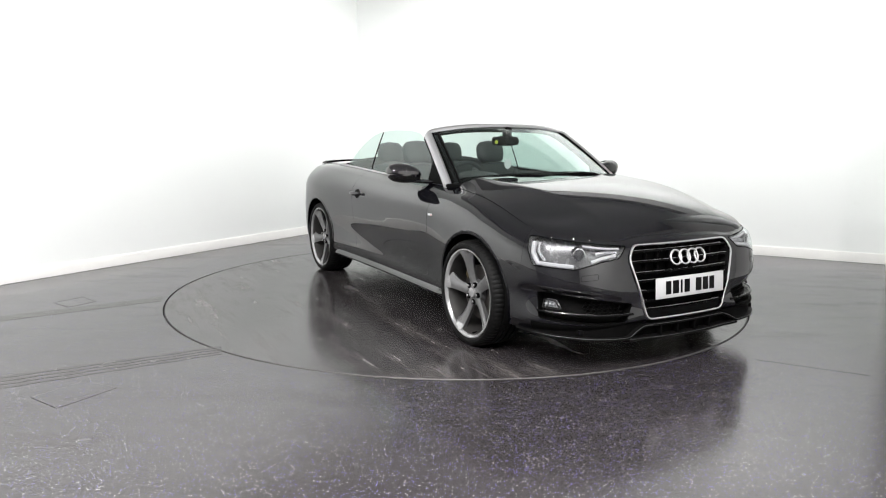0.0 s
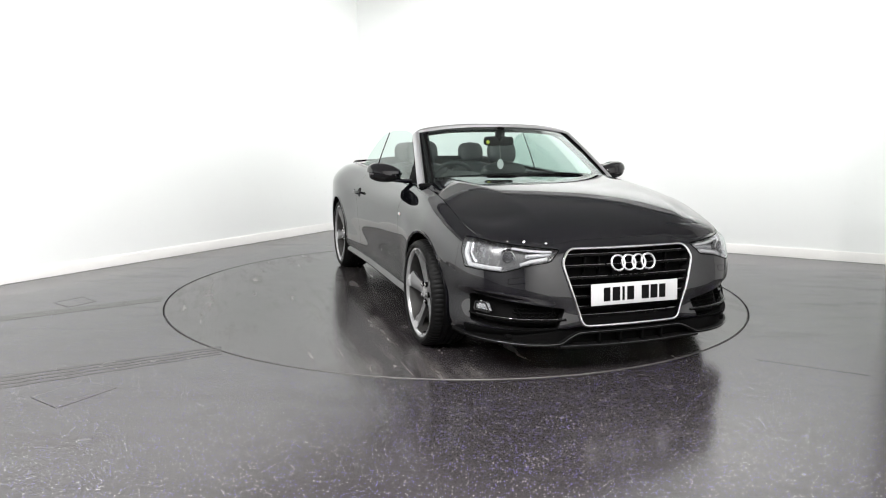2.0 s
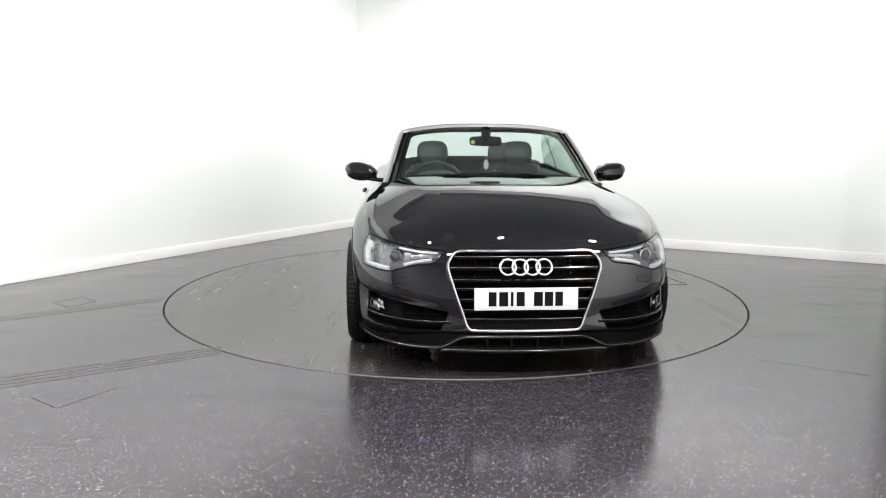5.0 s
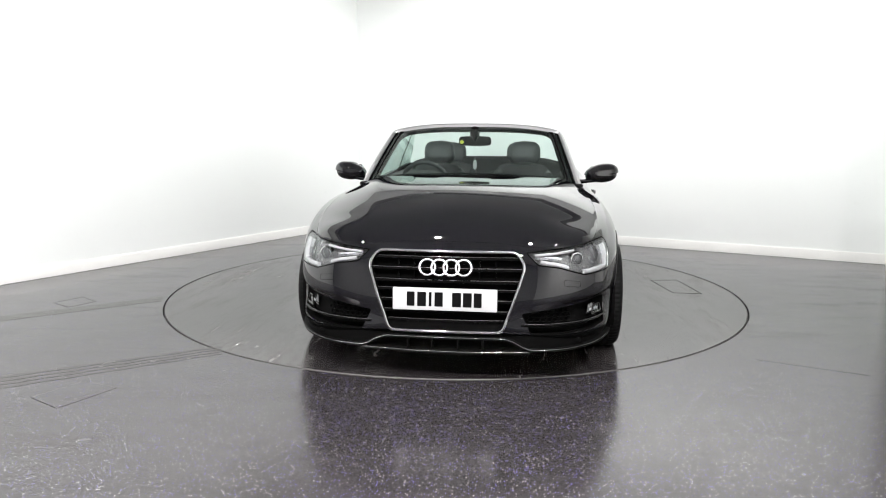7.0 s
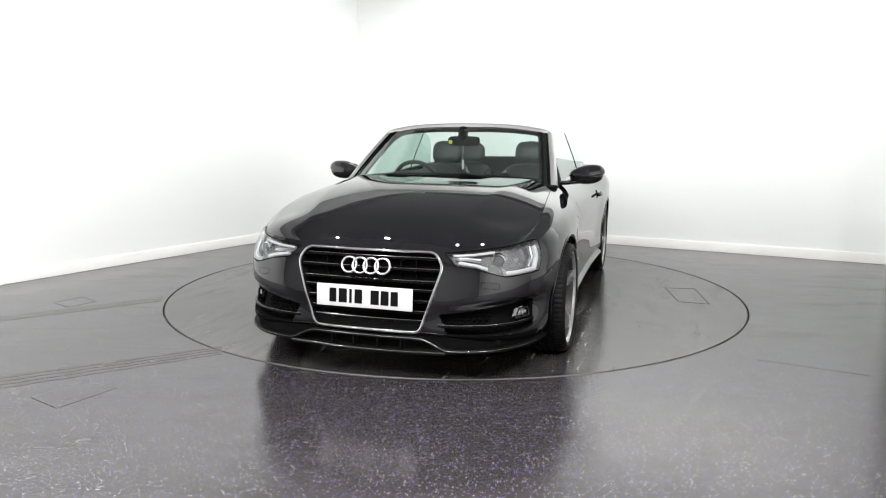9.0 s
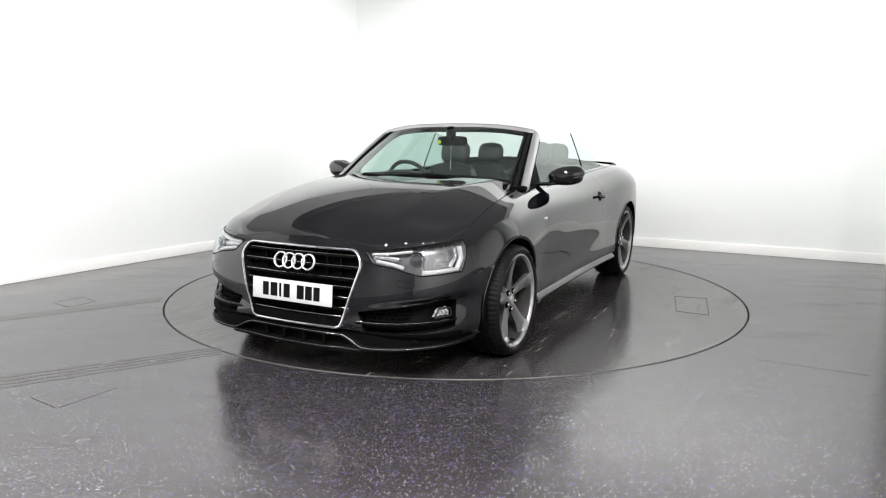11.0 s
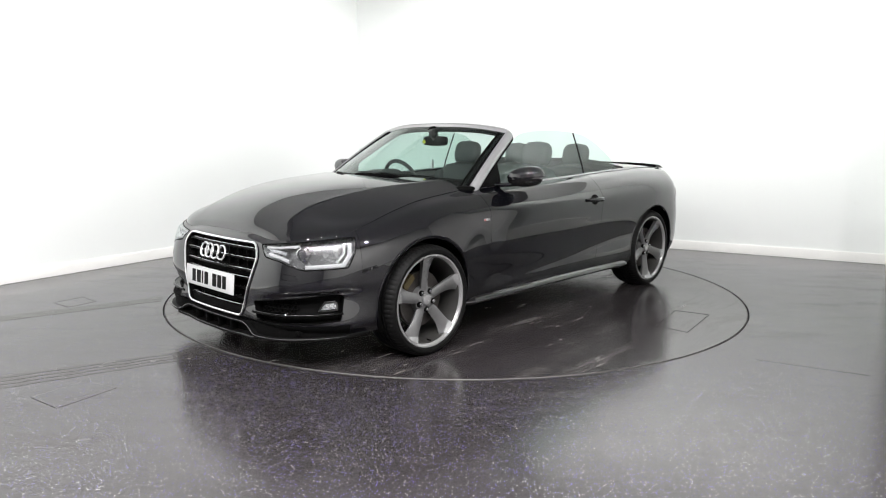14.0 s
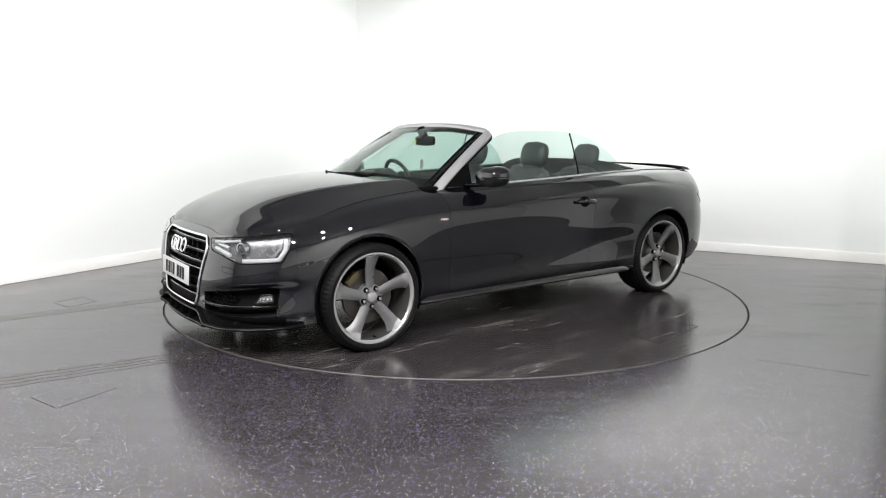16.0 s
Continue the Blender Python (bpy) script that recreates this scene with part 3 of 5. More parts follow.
S_NOSE = s_at(x=1.775) - 0.03
S_SPLIT, S_DOOR, S_BACK, S_TAIL = s_at(x=1.832), s_at(x=0.80), s_at(x=-0.54), s_at(x=-1.82)
LAMP = smooth_poly([(s_at(y=0.430), 0.680), (s_at(y=0.60), 0.696), (s_at(x=1.848), 0.730), (s_at(x=1.862), 0.655), (s_at(x=1.905), 0.575), (s_at(y=0.728), 0.566),
                    (s_at(y=0.66), 0.588), (s_at(y=0.60), 0.606), (s_at(y=0.49), 0.620)], 0.012)
GRILLE = smooth_poly([(-0.424, 0.616), (-0.300, 0.272), (0.300, 0.272), (0.424, 0.616), (0.380, 0.683), (-0.380, 0.683)], 0.035)
INTAKE = smooth_poly([(s_at(y=0.40), 0.372), (s_at(y=0.58), 0.398), (s_at(x=1.99), 0.435), (s_at(x=1.92), 0.428), (s_at(x=1.945), 0.285), (s_at(y=0.62), 0.262), (s_at(y=0.45), 0.262)], 0.015)


def door_front(v):
    return S_DOOR - 0.02 * (v - 0.5)


def door_rear(v):
    return S_BACK - 0.20 * (np.clip(0.46 - v, 0, 1) / 0.46) ** 2.2


def both(build, name, material, parent, label="", thick=0.0, angle=35):
    """The same part for the left and for the right side."""
    made = []
    for side in (1, -1):
        bm = bmesh.new()
        build(bm)
        if side < 0:
            flip_y(bm)
        made.append(part(name, bm, material, parent, label, angle, thick))
    return made


GAP = 0.0014
SEAM_V = 49 / 85                      # level of the seam between bumper and wing


def seam_line(n=24):
    """The seam from the headlight's corner to the wheel opening, as (s, z) pairs."""
    ss = np.linspace(S_SPLIT - 0.03, s_at(x=1.42), n)
    return [(float(a), float(z) + 0.003) for a, z in zip(ss, skin(ss, np.full(n, SEAM_V))[:, 2])]


BELOW_SEAM = seam_line() + [(s_at(x=1.42), 0.10), (S_SPLIT - 0.03, 0.10)]
bm = bmesh.new()
panel(bm, 0.0, S_SPLIT, holes=[LAMP, GRILLE, INTAKE], step=0.010)
panel(bm, S_SPLIT, s_at(x=1.36), v1=SEAM_V + 1e-9, holes=[arch_poly(WB)], step=0.010)
mirror_bm(bm)
bumper = part("front_bumper", bm, M_PAINT, car, "gloss black front bumper", thick=0.004)
fenders = both(lambda bm: panel(bm, S_SPLIT + GAP, lambda v: door_front(v) - GAP, holes=[arch_poly(WB), BELOW_SEAM]), "front_wing", M_PAINT, car, thick=0.004)
doors = both(lambda bm: panel(bm, lambda v: door_front(v) + GAP, lambda v: door_rear(v) - GAP, v0=0.10), "door", M_PAINT, car, thick=0.004)
both(lambda bm: panel(bm, lambda v: door_front(v) + GAP, lambda v: door_rear(v) - GAP, v0=0.0, v1=0.095), "sill", M_PAINT, car, thick=0.004)
quarters = both(lambda bm: panel(bm, lambda v: door_rear(v) + GAP, S_TAIL - GAP, holes=[arch_poly(-WB)]), "rear_wing", M_PAINT, car, thick=0.004)
bm = bmesh.new()
panel(bm, S_TAIL + GAP, S_END, step=0.016)
mirror_bm(bm)
rear_bumper = part("rear_bumper", bm, M_PAINT, car, thick=0.004)


def joint(bm, s, v0=0.0):
    v = np.linspace(v0, 1.0, 60)
    pts = []
    for q in v:
        c = s(q) if callable(s) else s
        for k in (-0.015, 0.015):
            pts.append(Vector(skin(np.array(c + k), np.array(q), -0.008)))
    grid(bm, pts, 60, 2)


for line, low in ((S_SPLIT, SEAM_V), (door_front, 0.0), (door_rear, 0.0)):
    both(lambda bm: joint(bm, line, low), "panel_joint", M_GAP, car)


def seam_backing(bm):
    pts = []
    for a, z in [q for q in seam_line() if q[0] < s_at(x=1.62)]:
        pts += [Vector(on_skin(np.array(a), np.array(z + k), -0.008)) for k in (-0.012, 0.012)]
    grid(bm, pts, len(pts) // 2, 2)


def seam_cord(bm):
    d = [q for q in seam_line(60) if S_SPLIT - 0.004 < q[0] < s_at(x=1.60)]
    sweep(bm, [Vector(on_skin(np.array(a), np.array(z - 0.0015), -0.0006)) for a, z in d], round_section(0.0026, 0.0016, 6), up=(0, 1, 0.1))


both(seam_backing, "panel_joint", M_GAP, car)
both(seam_cord, "panel_joint", M_GAP, car)


EDGE_CACHE = {}


def edge_pt(s):
    """The body's top edge at the arc length s."""
    k = round(float(s), 5)
    if k not in EDGE_CACHE:
        EDGE_CACHE[k] = skin(np.array(float(s)), np.array(1.0))
    return EDGE_CACHE[k].copy()


S_COWL = s_at(x=0.865)


# bonnet
RIM_S = np.linspace(0, s_at(x=0.70), 900)
RIM = skin(RIM_S, np.ones(900))[::-1]          # the body's top edge, from the screen to the nose


def bonnet_middle(x):
    """Height of the bonnet's middle line."""
    u = (RIM[-1, 0] - x) / (RIM[-1, 0] - 1.055)
    u = max(u, 0.0)
    return 0.728 + 0.257 * u + 0.088 * math.sin(math.pi * u ** 0.66) + 0.036 * (1 - math.exp(-9 * u)) * (1 - 0.35 * u)


def bonnet_fall(r, k):
    """Share of the fall from the middle (0) to the wing (1); k is where the ridge runs."""
    out = 0.0
    for e in (-0.016, -0.008, 0.0, 0.008, 0.016):
        q = min(max(r + e, 0.0), 1.0)
        g = (q - k) / (1 - k)
        out += (0.23 * (q / k) ** 2 if q < k else 0.23 + 0.77 * (0.76 * g + 0.24 * g * g)) / 5
    return out


def bonnet_point(u, t):
    """u from the nose (0) to the screen (1), t from the middle (0) to the wing (1)."""
    front = edge_pt(S_NOSE * t)
    rear = np.array([1.055 - 0.175 * t * t, 0.742 * t, 0.0])
    p = front * (1 - u) + rear * u
    side = edge_pt(S_NOSE + (S_COWL - S_NOSE) * u)
    base1 = edge_pt(S_NOSE) * (1 - u) + np.array([0.88, 0.742, 0.0]) * u
    p = p + t ** 6 * (side - base1)
    ye, ze = np.interp(p[0], RIM[:, 0], RIM[:, 1]), np.interp(p[0], RIM[:, 0], RIM[:, 2])
    r = min(p[1] / max(ye, 0.02), 1.0)
    k = min(0.92, (0.44 + 0.14 * (2.1 - p[0])) / max(ye, 0.02))
    m = bonnet_middle(p[0])
    field = m + (ze - m) * bonnet_fall(r, k)
    # rounded leading edge
    hump = 0.088 * math.sin(math.pi * u ** 0.66) * (1 - 0.28 * t ** 2.3) + 0.036 * (1 - math.exp(-9 * u)) * (1 - t * t)
    edge = front[2] * (1 - u) + (0.985 - 0.055 * t ** 3) * u + hump + t ** 6 * (side[2] - edge_pt(S_NOSE)[2] * (1 - u) - 0.93 * u - 0.72 * 0.088 * math.sin(math.pi * u ** 0.66))
    b = min(u / 0.22, 1.0)
    b = b * b * (3 - 2 * b)
    p[2] = edge * (1 - b) + field * b
    return p


bm = bmesh.new()
NU, NT = 70, 60
pts = [Vector(bonnet_point(i / (NU - 1), j / (NT - 1) * 0.9955)) for i in range(NU) for j in range(NT)]
pts = [p - Vector((0.004, 0, 0)) * (1 if k < NT else 0) for k, p in enumerate(pts)]
grid(bm, pts, NU, NT, flip=True)
mirror_bm(bm)
bonnet = part("bonnet", bm, M_PAINT, car, "gloss black bonnet with two raised creases", thick=0.004, angle=60)
# rear deck
bm = bmesh.new()
NU, NT = 44, 30
s_mid, s_deck = s_at(x=-2.08), s_at(x=-1.20)
pts = []
for i in range(NU):
    u = i / (NU - 1)
    for j in range(NT):
        t = j / (NT - 1)
        x0 = -1.20 - 0.06 * (1 - t * t)
        front = np.array([x0, t * 0.735, 1.004 + 0.02 * (1 - t * t)])
        s = S_END + (s_mid - S_END) * t
        back = edge_pt(s)
        p = front * (1 - u) + back * u
        side = edge_pt(s_deck + (s_mid - s_deck) * u)
        b1 = np.array([-1.20, 0.735, 1.004]) * (1 - u) + edge_pt(s_mid) * u
        p = p + t ** 5 * (side - b1)
        p[2] += 0.016 * (1 - t ** 4) * 4 * u * (1 - u)
        pts.append(Vector(p))
grid(bm, pts, NU, NT)
mirror_bm(bm)
part("boot_lid", bm, M_PAINT, car, thick=0.004, angle=60)
# lip spoiler on the boot
bm = bmesh.new()
path = [(-2.075 - 0.12 * (1 - (y / 0.62) ** 2), y, 1.003 + 0.010 * (1 - (y / 0.62) ** 4)) for y in np.linspace(-0.62, 0.62, 40)]
sweep(bm, path, [(-0.050, -0.022), (-0.02, -0.002), (0.025, 0.010), (0.040, 0.008), (0.038, 0.000), (0.03, -0.022)])
part("boot_spoiler", bm, M_PAINT, car, "slim black boot lip spoiler")


# windscreen: t across from the middle to the side, u from base to top
def screen_point(u, t, off=0.0):
    # base and top edges
    b = np.array([1.10 - 0.285 * abs(t) ** 2.2, 0.728 * t, 0.975 - 0.040 * t ** 2])
    h = np.array([0.335 - 0.085 * abs(t) ** 2.4, 0.612 * t, 1.352 - 0.046 * abs(t) ** 3])
    p = b * (1 - u) + h * u
    n = np.array([0.42, 0.15 * t, 0.9])
    n /= np.linalg.norm(n)
    return p + n * (0.020 * 4 * u * (1 - u) * (1 - 0.5 * t * t) + off)


def screen_grid(bm, u0, u1, t0, t1, nu, nt, off):
    pts = [Vector(screen_point(u0 + (u1 - u0) * i / (nu - 1), t0 + (t1 - t0) * j / (nt - 1), off)) for i in range(nu) for j in range(nt)]
    grid(bm, pts, nu, nt, flip=True)


bm = bmesh.new()
screen_grid(bm, 0.0, 1.0, -1, 1, 24, 41, 0.0)
screen = part("windscreen", bm, M_GLASS, car, "green tinted laminated windscreen", angle=80)
screen.visible_shadow = False
# black printed border, header and pillars
bm = bmesh.new()
screen_grid(bm, 0.0, 0.125, -1, 1, 6, 41, -0.004)
screen_grid(bm, 0.90, 1.0, -1, 1, 6, 41, -0.004)
screen_grid(bm, 0.12, 0.905, 0.935, 1.0, 20, 4, -0.004)
screen_grid(bm, 0.12, 0.905, -1.0, -0.935, 20, 4, -0.004)
part("screen_border", bm, M_MATT, screen, "black printed screen border", thick=0.002)


def frame_path(off_t, n=14):
    left = [screen_point(u, off_t) for u in np.linspace(-0.03, 0.93, n)]
    c = [screen_point(0.93 + 0.07 * math.sin(a), off_t - 0.10 * (1 - math.cos(a))) for a in np.linspace(0.3, math.pi / 2, 5)]
    top = [screen_point(1.0, t) for t in np.linspace(off_t - 0.14, -(off_t - 0.14), 25)]
    right = [p * np.array([1, -1, 1]) for p in (left + c)[::-1]]
    return [Vector(p) for p in left + c + top + right]


path = frame_path(1.045)
bm = bmesh.new()
sweep(bm, path, [(-0.030, -0.012), (-0.030, 0.004), (-0.018, 0.012), (0.008, 0.014), (0.026, 0.008), (0.034, -0.006), (0.032, -0.026)], up=lambda i: (path[i] - Vector((0.35, 0, 0.75))).normalized())
part("screen_frame", bm, M_ALU, car, "satin silver windscreen frame")
bm = bmesh.new()
sweep(bm, path, [(0.031, -0.028), (0.035, -0.004), (0.040, -0.002), (0.046, -0.008), (0.045, -0.028)], up=lambda i: (path[i] - Vector((0.35, 0, 0.75))).normalized())
part("frame_seal", bm, M_MATT, car, "black rubber seal behind the windscreen frame")
path = frame_path(0.998)
bm = bmesh.new()
sweep(bm, path, round_section(0.011, 0.006, 8), up=lambda i: (path[i] - Vector((0.35, 0, 0.75))).normalized())
part("screen_seal", bm, M_MATT, screen, "black rubber screen seal")
# inner header and pillar trim
path = frame_path(0.985)
bm = bmesh.new()
sweep(bm, path, [(-0.035, -0.045), (-0.035, -0.014), (0.04, -0.014), (0.04, -0.05)], up=lambda i: (path[i] - Vector((0.35, 0, 0.75))).normalized())
part("pillar_trim", bm, M_MATT, car)


# ---- front end ----
def skin_pt(s, z, lift=0.0):
    p = on_skin(np.array(abs(s)), np.array(z), lift)
    return Vector((p[0], p[1] if s >= 0 else -p[1], p[2]))


def skin_pts(pairs, lift=0.0):
    """Many points on the body at once, from (s, z) pairs."""
    a = np.array(pairs, float)
    p = on_skin(np.abs(a[:, 0]), a[:, 1], lift)
    p[:, 1] *= np.where(a[:, 0] < 0, -1, 1)
    return [Vector(q) for q in p]


def skin_normal(s):
    k = np.interp(abs(s), PLAN_S, np.arange(len(PLAN_S)))
    n = PLAN_N[int(k)]
    return Vector((n[0], n[1] if s >= 0 else -n[1], 0.12)).normalized()


def outline(bm, poly, lift, section, step=0.012):
    """A moulding that follows a closed outline on the body."""
    d = dense(poly, step)
    path = skin_pts(d, lift)
    sweep(bm, path, section, up=lambda i: skin_normal(d[i][0]), closed=True)


def tunnel(bm, poly, l0, l1, step=0.012):
    """The inner sides of a recess."""
    d = dense(poly, step)
    a, b = skin_pts(d, l0), skin_pts(d, l1)
    grid(bm, [p for q in zip(a, b) for p in q], len(d), 2, closed_u=True)


def poly_span(poly, z):
    """Where a polygon is cut at the height z."""
    xs = []
    for (a0, a1), (b0, b1) in zip(poly, poly[1:] + poly[:1]):
        if (a1 > z) != (b1 > z):
            xs.append(a0 + (z - a1) / (b1 - a1) * (b0 - a0))
    return min(xs), max(xs)


grille = new("grille")
grille.parent = car
bm = bmesh.new()
outline(bm, GRILLE, 0.004, round_section(0.0075, 0.007, 10))
part("surround", bm, M_CHROME, grille, "bright chrome grille surround")
bm = bmesh.new()
tunnel(bm, GRILLE, 0.0, -0.07)
part("recess", bm, M_BLACK, grille, thick=0.003)
bm = bmesh.new()
panel(bm, 0.0, 0.45, inside=[p for p in dense(GRILLE)], lift=-0.07)
mirror_bm(bm)
part("backing", bm, M_MATT, grille, thick=0.003)
for z in (0.645, 0.588, 0.527, 0.483, 0.427, 0.371, 0.324):
    a, b = poly_span(GRILLE, z)
    ys = np.linspace(a + 0.004, b - 0.004, 26)
    path = skin_pts([(y, z) for y in ys], -0.016)
    bm = bmesh.new()
    sweep(bm, path, [(-0.034, -0.006), (-0.034, 0.004), (0.0, 0.009), (0.007, 0.005), (0.007, -0.004), (0.002, -0.008)])
    slat = part("slat", bm, M_SLAT, grille, "gloss black grille slat")
    bm = bmesh.new()
    sweep(bm, [p + Vector((0.004, 0, 0.008)) for p in path], round_section(0.0016, 0.0015, 6))
    part("slat_edge", bm, M_CHROME, grille)
for y in (-0.27, -0.18, -0.09, 0.0, 0.09, 0.18, 0.27):
    bm = bmesh.new()
    c = skin_pt(y, 0.60, -0.045)
    box(bm, c, (0.03, 0.006, 0.13), bevel=0.001)
    part("rib", bm, M_SLAT, grille)
# four plain interlocked rings
emblem = new("emblem")
emblem.parent = car
tilt = Matrix.Rotation(radians(-16), 4, "Y")
for k in range(4):
    bm = bmesh.new()
    c = Vector((2.222 - 0.0025 * (k - 1.5) ** 2, (k - 1.5) * 0.0625, 0.606))
    path = [c + tilt @ Vector((0.0, 0.0405 * math.cos(a), 0.0405 * math.sin(a))) for a in np.linspace(0, 2 * math.pi, 40, endpoint=False)]
    sweep(bm, path, round_section(0.0058, 0.0062, 8), up=(1, 0, 0.25), closed=True)
    part("ring", bm, M_RING, emblem, "chrome ring")

plate = new("number_plate")
plate.parent = car
PM = Matrix.Translation((2.247, 0, 0.4455)) @ Matrix.Rotation(radians(-4), 4, "Y")
bm = bmesh.new()
box(bm, (0, 0, 0), (0.006, 0.538, 0.116), bevel=0.004)
bm.transform(PM)
part("plate_panel", bm, M_WHITE, plate, "white front number plate")
bm = bmesh.new()
box(bm, (-0.012, 0, 0), (0.016, 0.50, 0.10), bevel=0.003)
bm.transform(PM)
part("plate_holder", bm, M_MATT, plate)
for y, w in ((-0.175, 0.040), (-0.118, 0.046), (-0.074, 0.014), (-0.030, 0.042), (0.062, 0.046), (0.117, 0.044), (0.170, 0.040)):
    bm = bmesh.new()
    box(bm, (0.0036, y, 0), (0.0012, w, 0.074))
    bm.transform(PM)
    part("plate_bar", bm, M_INK, plate)


# headlamps
def lamp_side(side):
    lamp = new("headlight")
    lamp.parent = car

    def add(name, bm, material, label="", **kw):
        if side < 0:
            flip_y(bm)
        return part(name, bm, material, lamp, label, **kw)

    s0, s1 = min(p[0] for p in LAMP), max(p[0] for p in LAMP)
    bm = bmesh.new()
    panel(bm, s0 - 0.02, s1 + 0.02, v0=0.3, inside=dense(LAMP), lift=0.001, step=0.010)
    lens = add("lens", bm, M_LENS, "clear headlight lens", angle=80)
    lens.visible_shadow = False
    bm = bmesh.new()
    panel(bm, s0 - 0.02, s1 + 0.02, v0=0.3, inside=dense(LAMP), lift=-0.055, step=0.012)
    add("housing", bm, M_LAMPIN, "grey headlight housing", thick=0.003)
    bm = bmesh.new()
    tunnel(bm, LAMP, 0.0, -0.055)
    add("bezel", bm, M_LAMPIN, thick=0.002)
    bm = bmesh.new()
    outline(bm, LAMP, -0.001, round_section(0.004, 0.003, 6))
    add("seal", bm, M_MATT)

    def strip(points, lift, w, h, material, name, label=""):
        d = dense(points, 0.012, closed=False)
        path = skin_pts(d, lift)
        bm = bmesh.new()
        sweep(bm, path, [(-w, -h), (-w, h * 0.6), (-w * 0.5, h), (w * 0.5, h), (w, h * 0.6), (w, -h)], up=lambda i: skin_normal(d[i][0]))
        add(name, bm, material, label)

    so = s1 - 0.030
    # light guide along the lower edge and up the outer side
    strip([(s0 + 0.075, 0.634), (s_at(y=0.60), 0.621), (s_at(y=0.655), 0.604)], -0.018, 0.009, 0.010, M_GUIDE, "light_guide", "white light guide")
    strip([(s_at(y=0.735), 0.580), (s_at(x=1.925), 0.588), (so - 0.012, 0.640), (so - 0.006, 0.698)], -0.016, 0.011, 0.010, M_GUIDE, "light_guide", "white light guide")
    strip([(s_at(x=1.96), 0.598), (so - 0.040, 0.645), (so - 0.034, 0.692)], -0.030, 0.008, 0.010, M_REFL, "reflector_blade")
    strip([(s0 + 0.045, 0.666), (s_at(y=0.58), 0.672), (s_at(y=0.70), 0.686)], -0.020, 0.007, 0.010, M_GUIDE, "light_guide", "white light guide")
    strip([(s0 + 0.05, 0.652), (s_at(y=0.56), 0.650), (s_at(y=0.63), 0.642)], -0.034, 0.010, 0.008, M_REFL, "reflector_blade")
    # dark lower wedge
    wedge = [(s_at(y=0.50), 0.626), (s_at(y=0.68), 0.622), (s_at(y=0.735), 0.592), (s_at(y=0.715), 0.572), (s_at(y=0.66), 0.592), (s_at(y=0.60), 0.609)]
    bm = bmesh.new()
    panel(bm, s0, s1, v0=0.3, inside=dense(wedge), lift=-0.028, step=0.009)
    add("inner_wedge", bm, M_SHADE, thick=0.004)
    # projector
    c = skin_pt(s_at(y=0.715), 0.643, -0.030)
    n = (skin_normal(s_at(y=0.60)) + Vector((0.25, 0, -0.1))).normalized()
    m = Matrix.Translation(c) @ n.to_track_quat("Z", "Y").to_matrix().to_4x4()
    bm = bmesh.new()
    lathe(bm, [(0.0005, 0.008), (0.010, 0.007), (0.019, 0.004), (0.025, 0.000), (0.027, -0.006)], 26, m)
    add("projector_lens", bm, M_BALL, "dark glass projector lens")
    bm = bmesh.new()
    lathe(bm, [(0.0265, -0.02), (0.0275, 0.002), (0.030, 0.006), (0.034, 0.005), (0.040, -0.02)], 30, m)
    add("projector_ring", bm, M_CHROME, "chrome projector ring")
    return lamp


M_GUIDE = mat("white light guide", (0.40, 0.40, 0.412), 0.22, 0.0, Coat_Weight=0.6)
M_SHADE = grained("dark lamp shade", (0.05, 0.05, 0.052), (0.08, 0.08, 0.082), 0.3, 40, 0)
M_BALL = mat("projector glass", (0.06, 0.06, 0.065), 0.04, 0.3, Coat_Weight=1.0)
lamp_side(1)
lamp_side(-1)


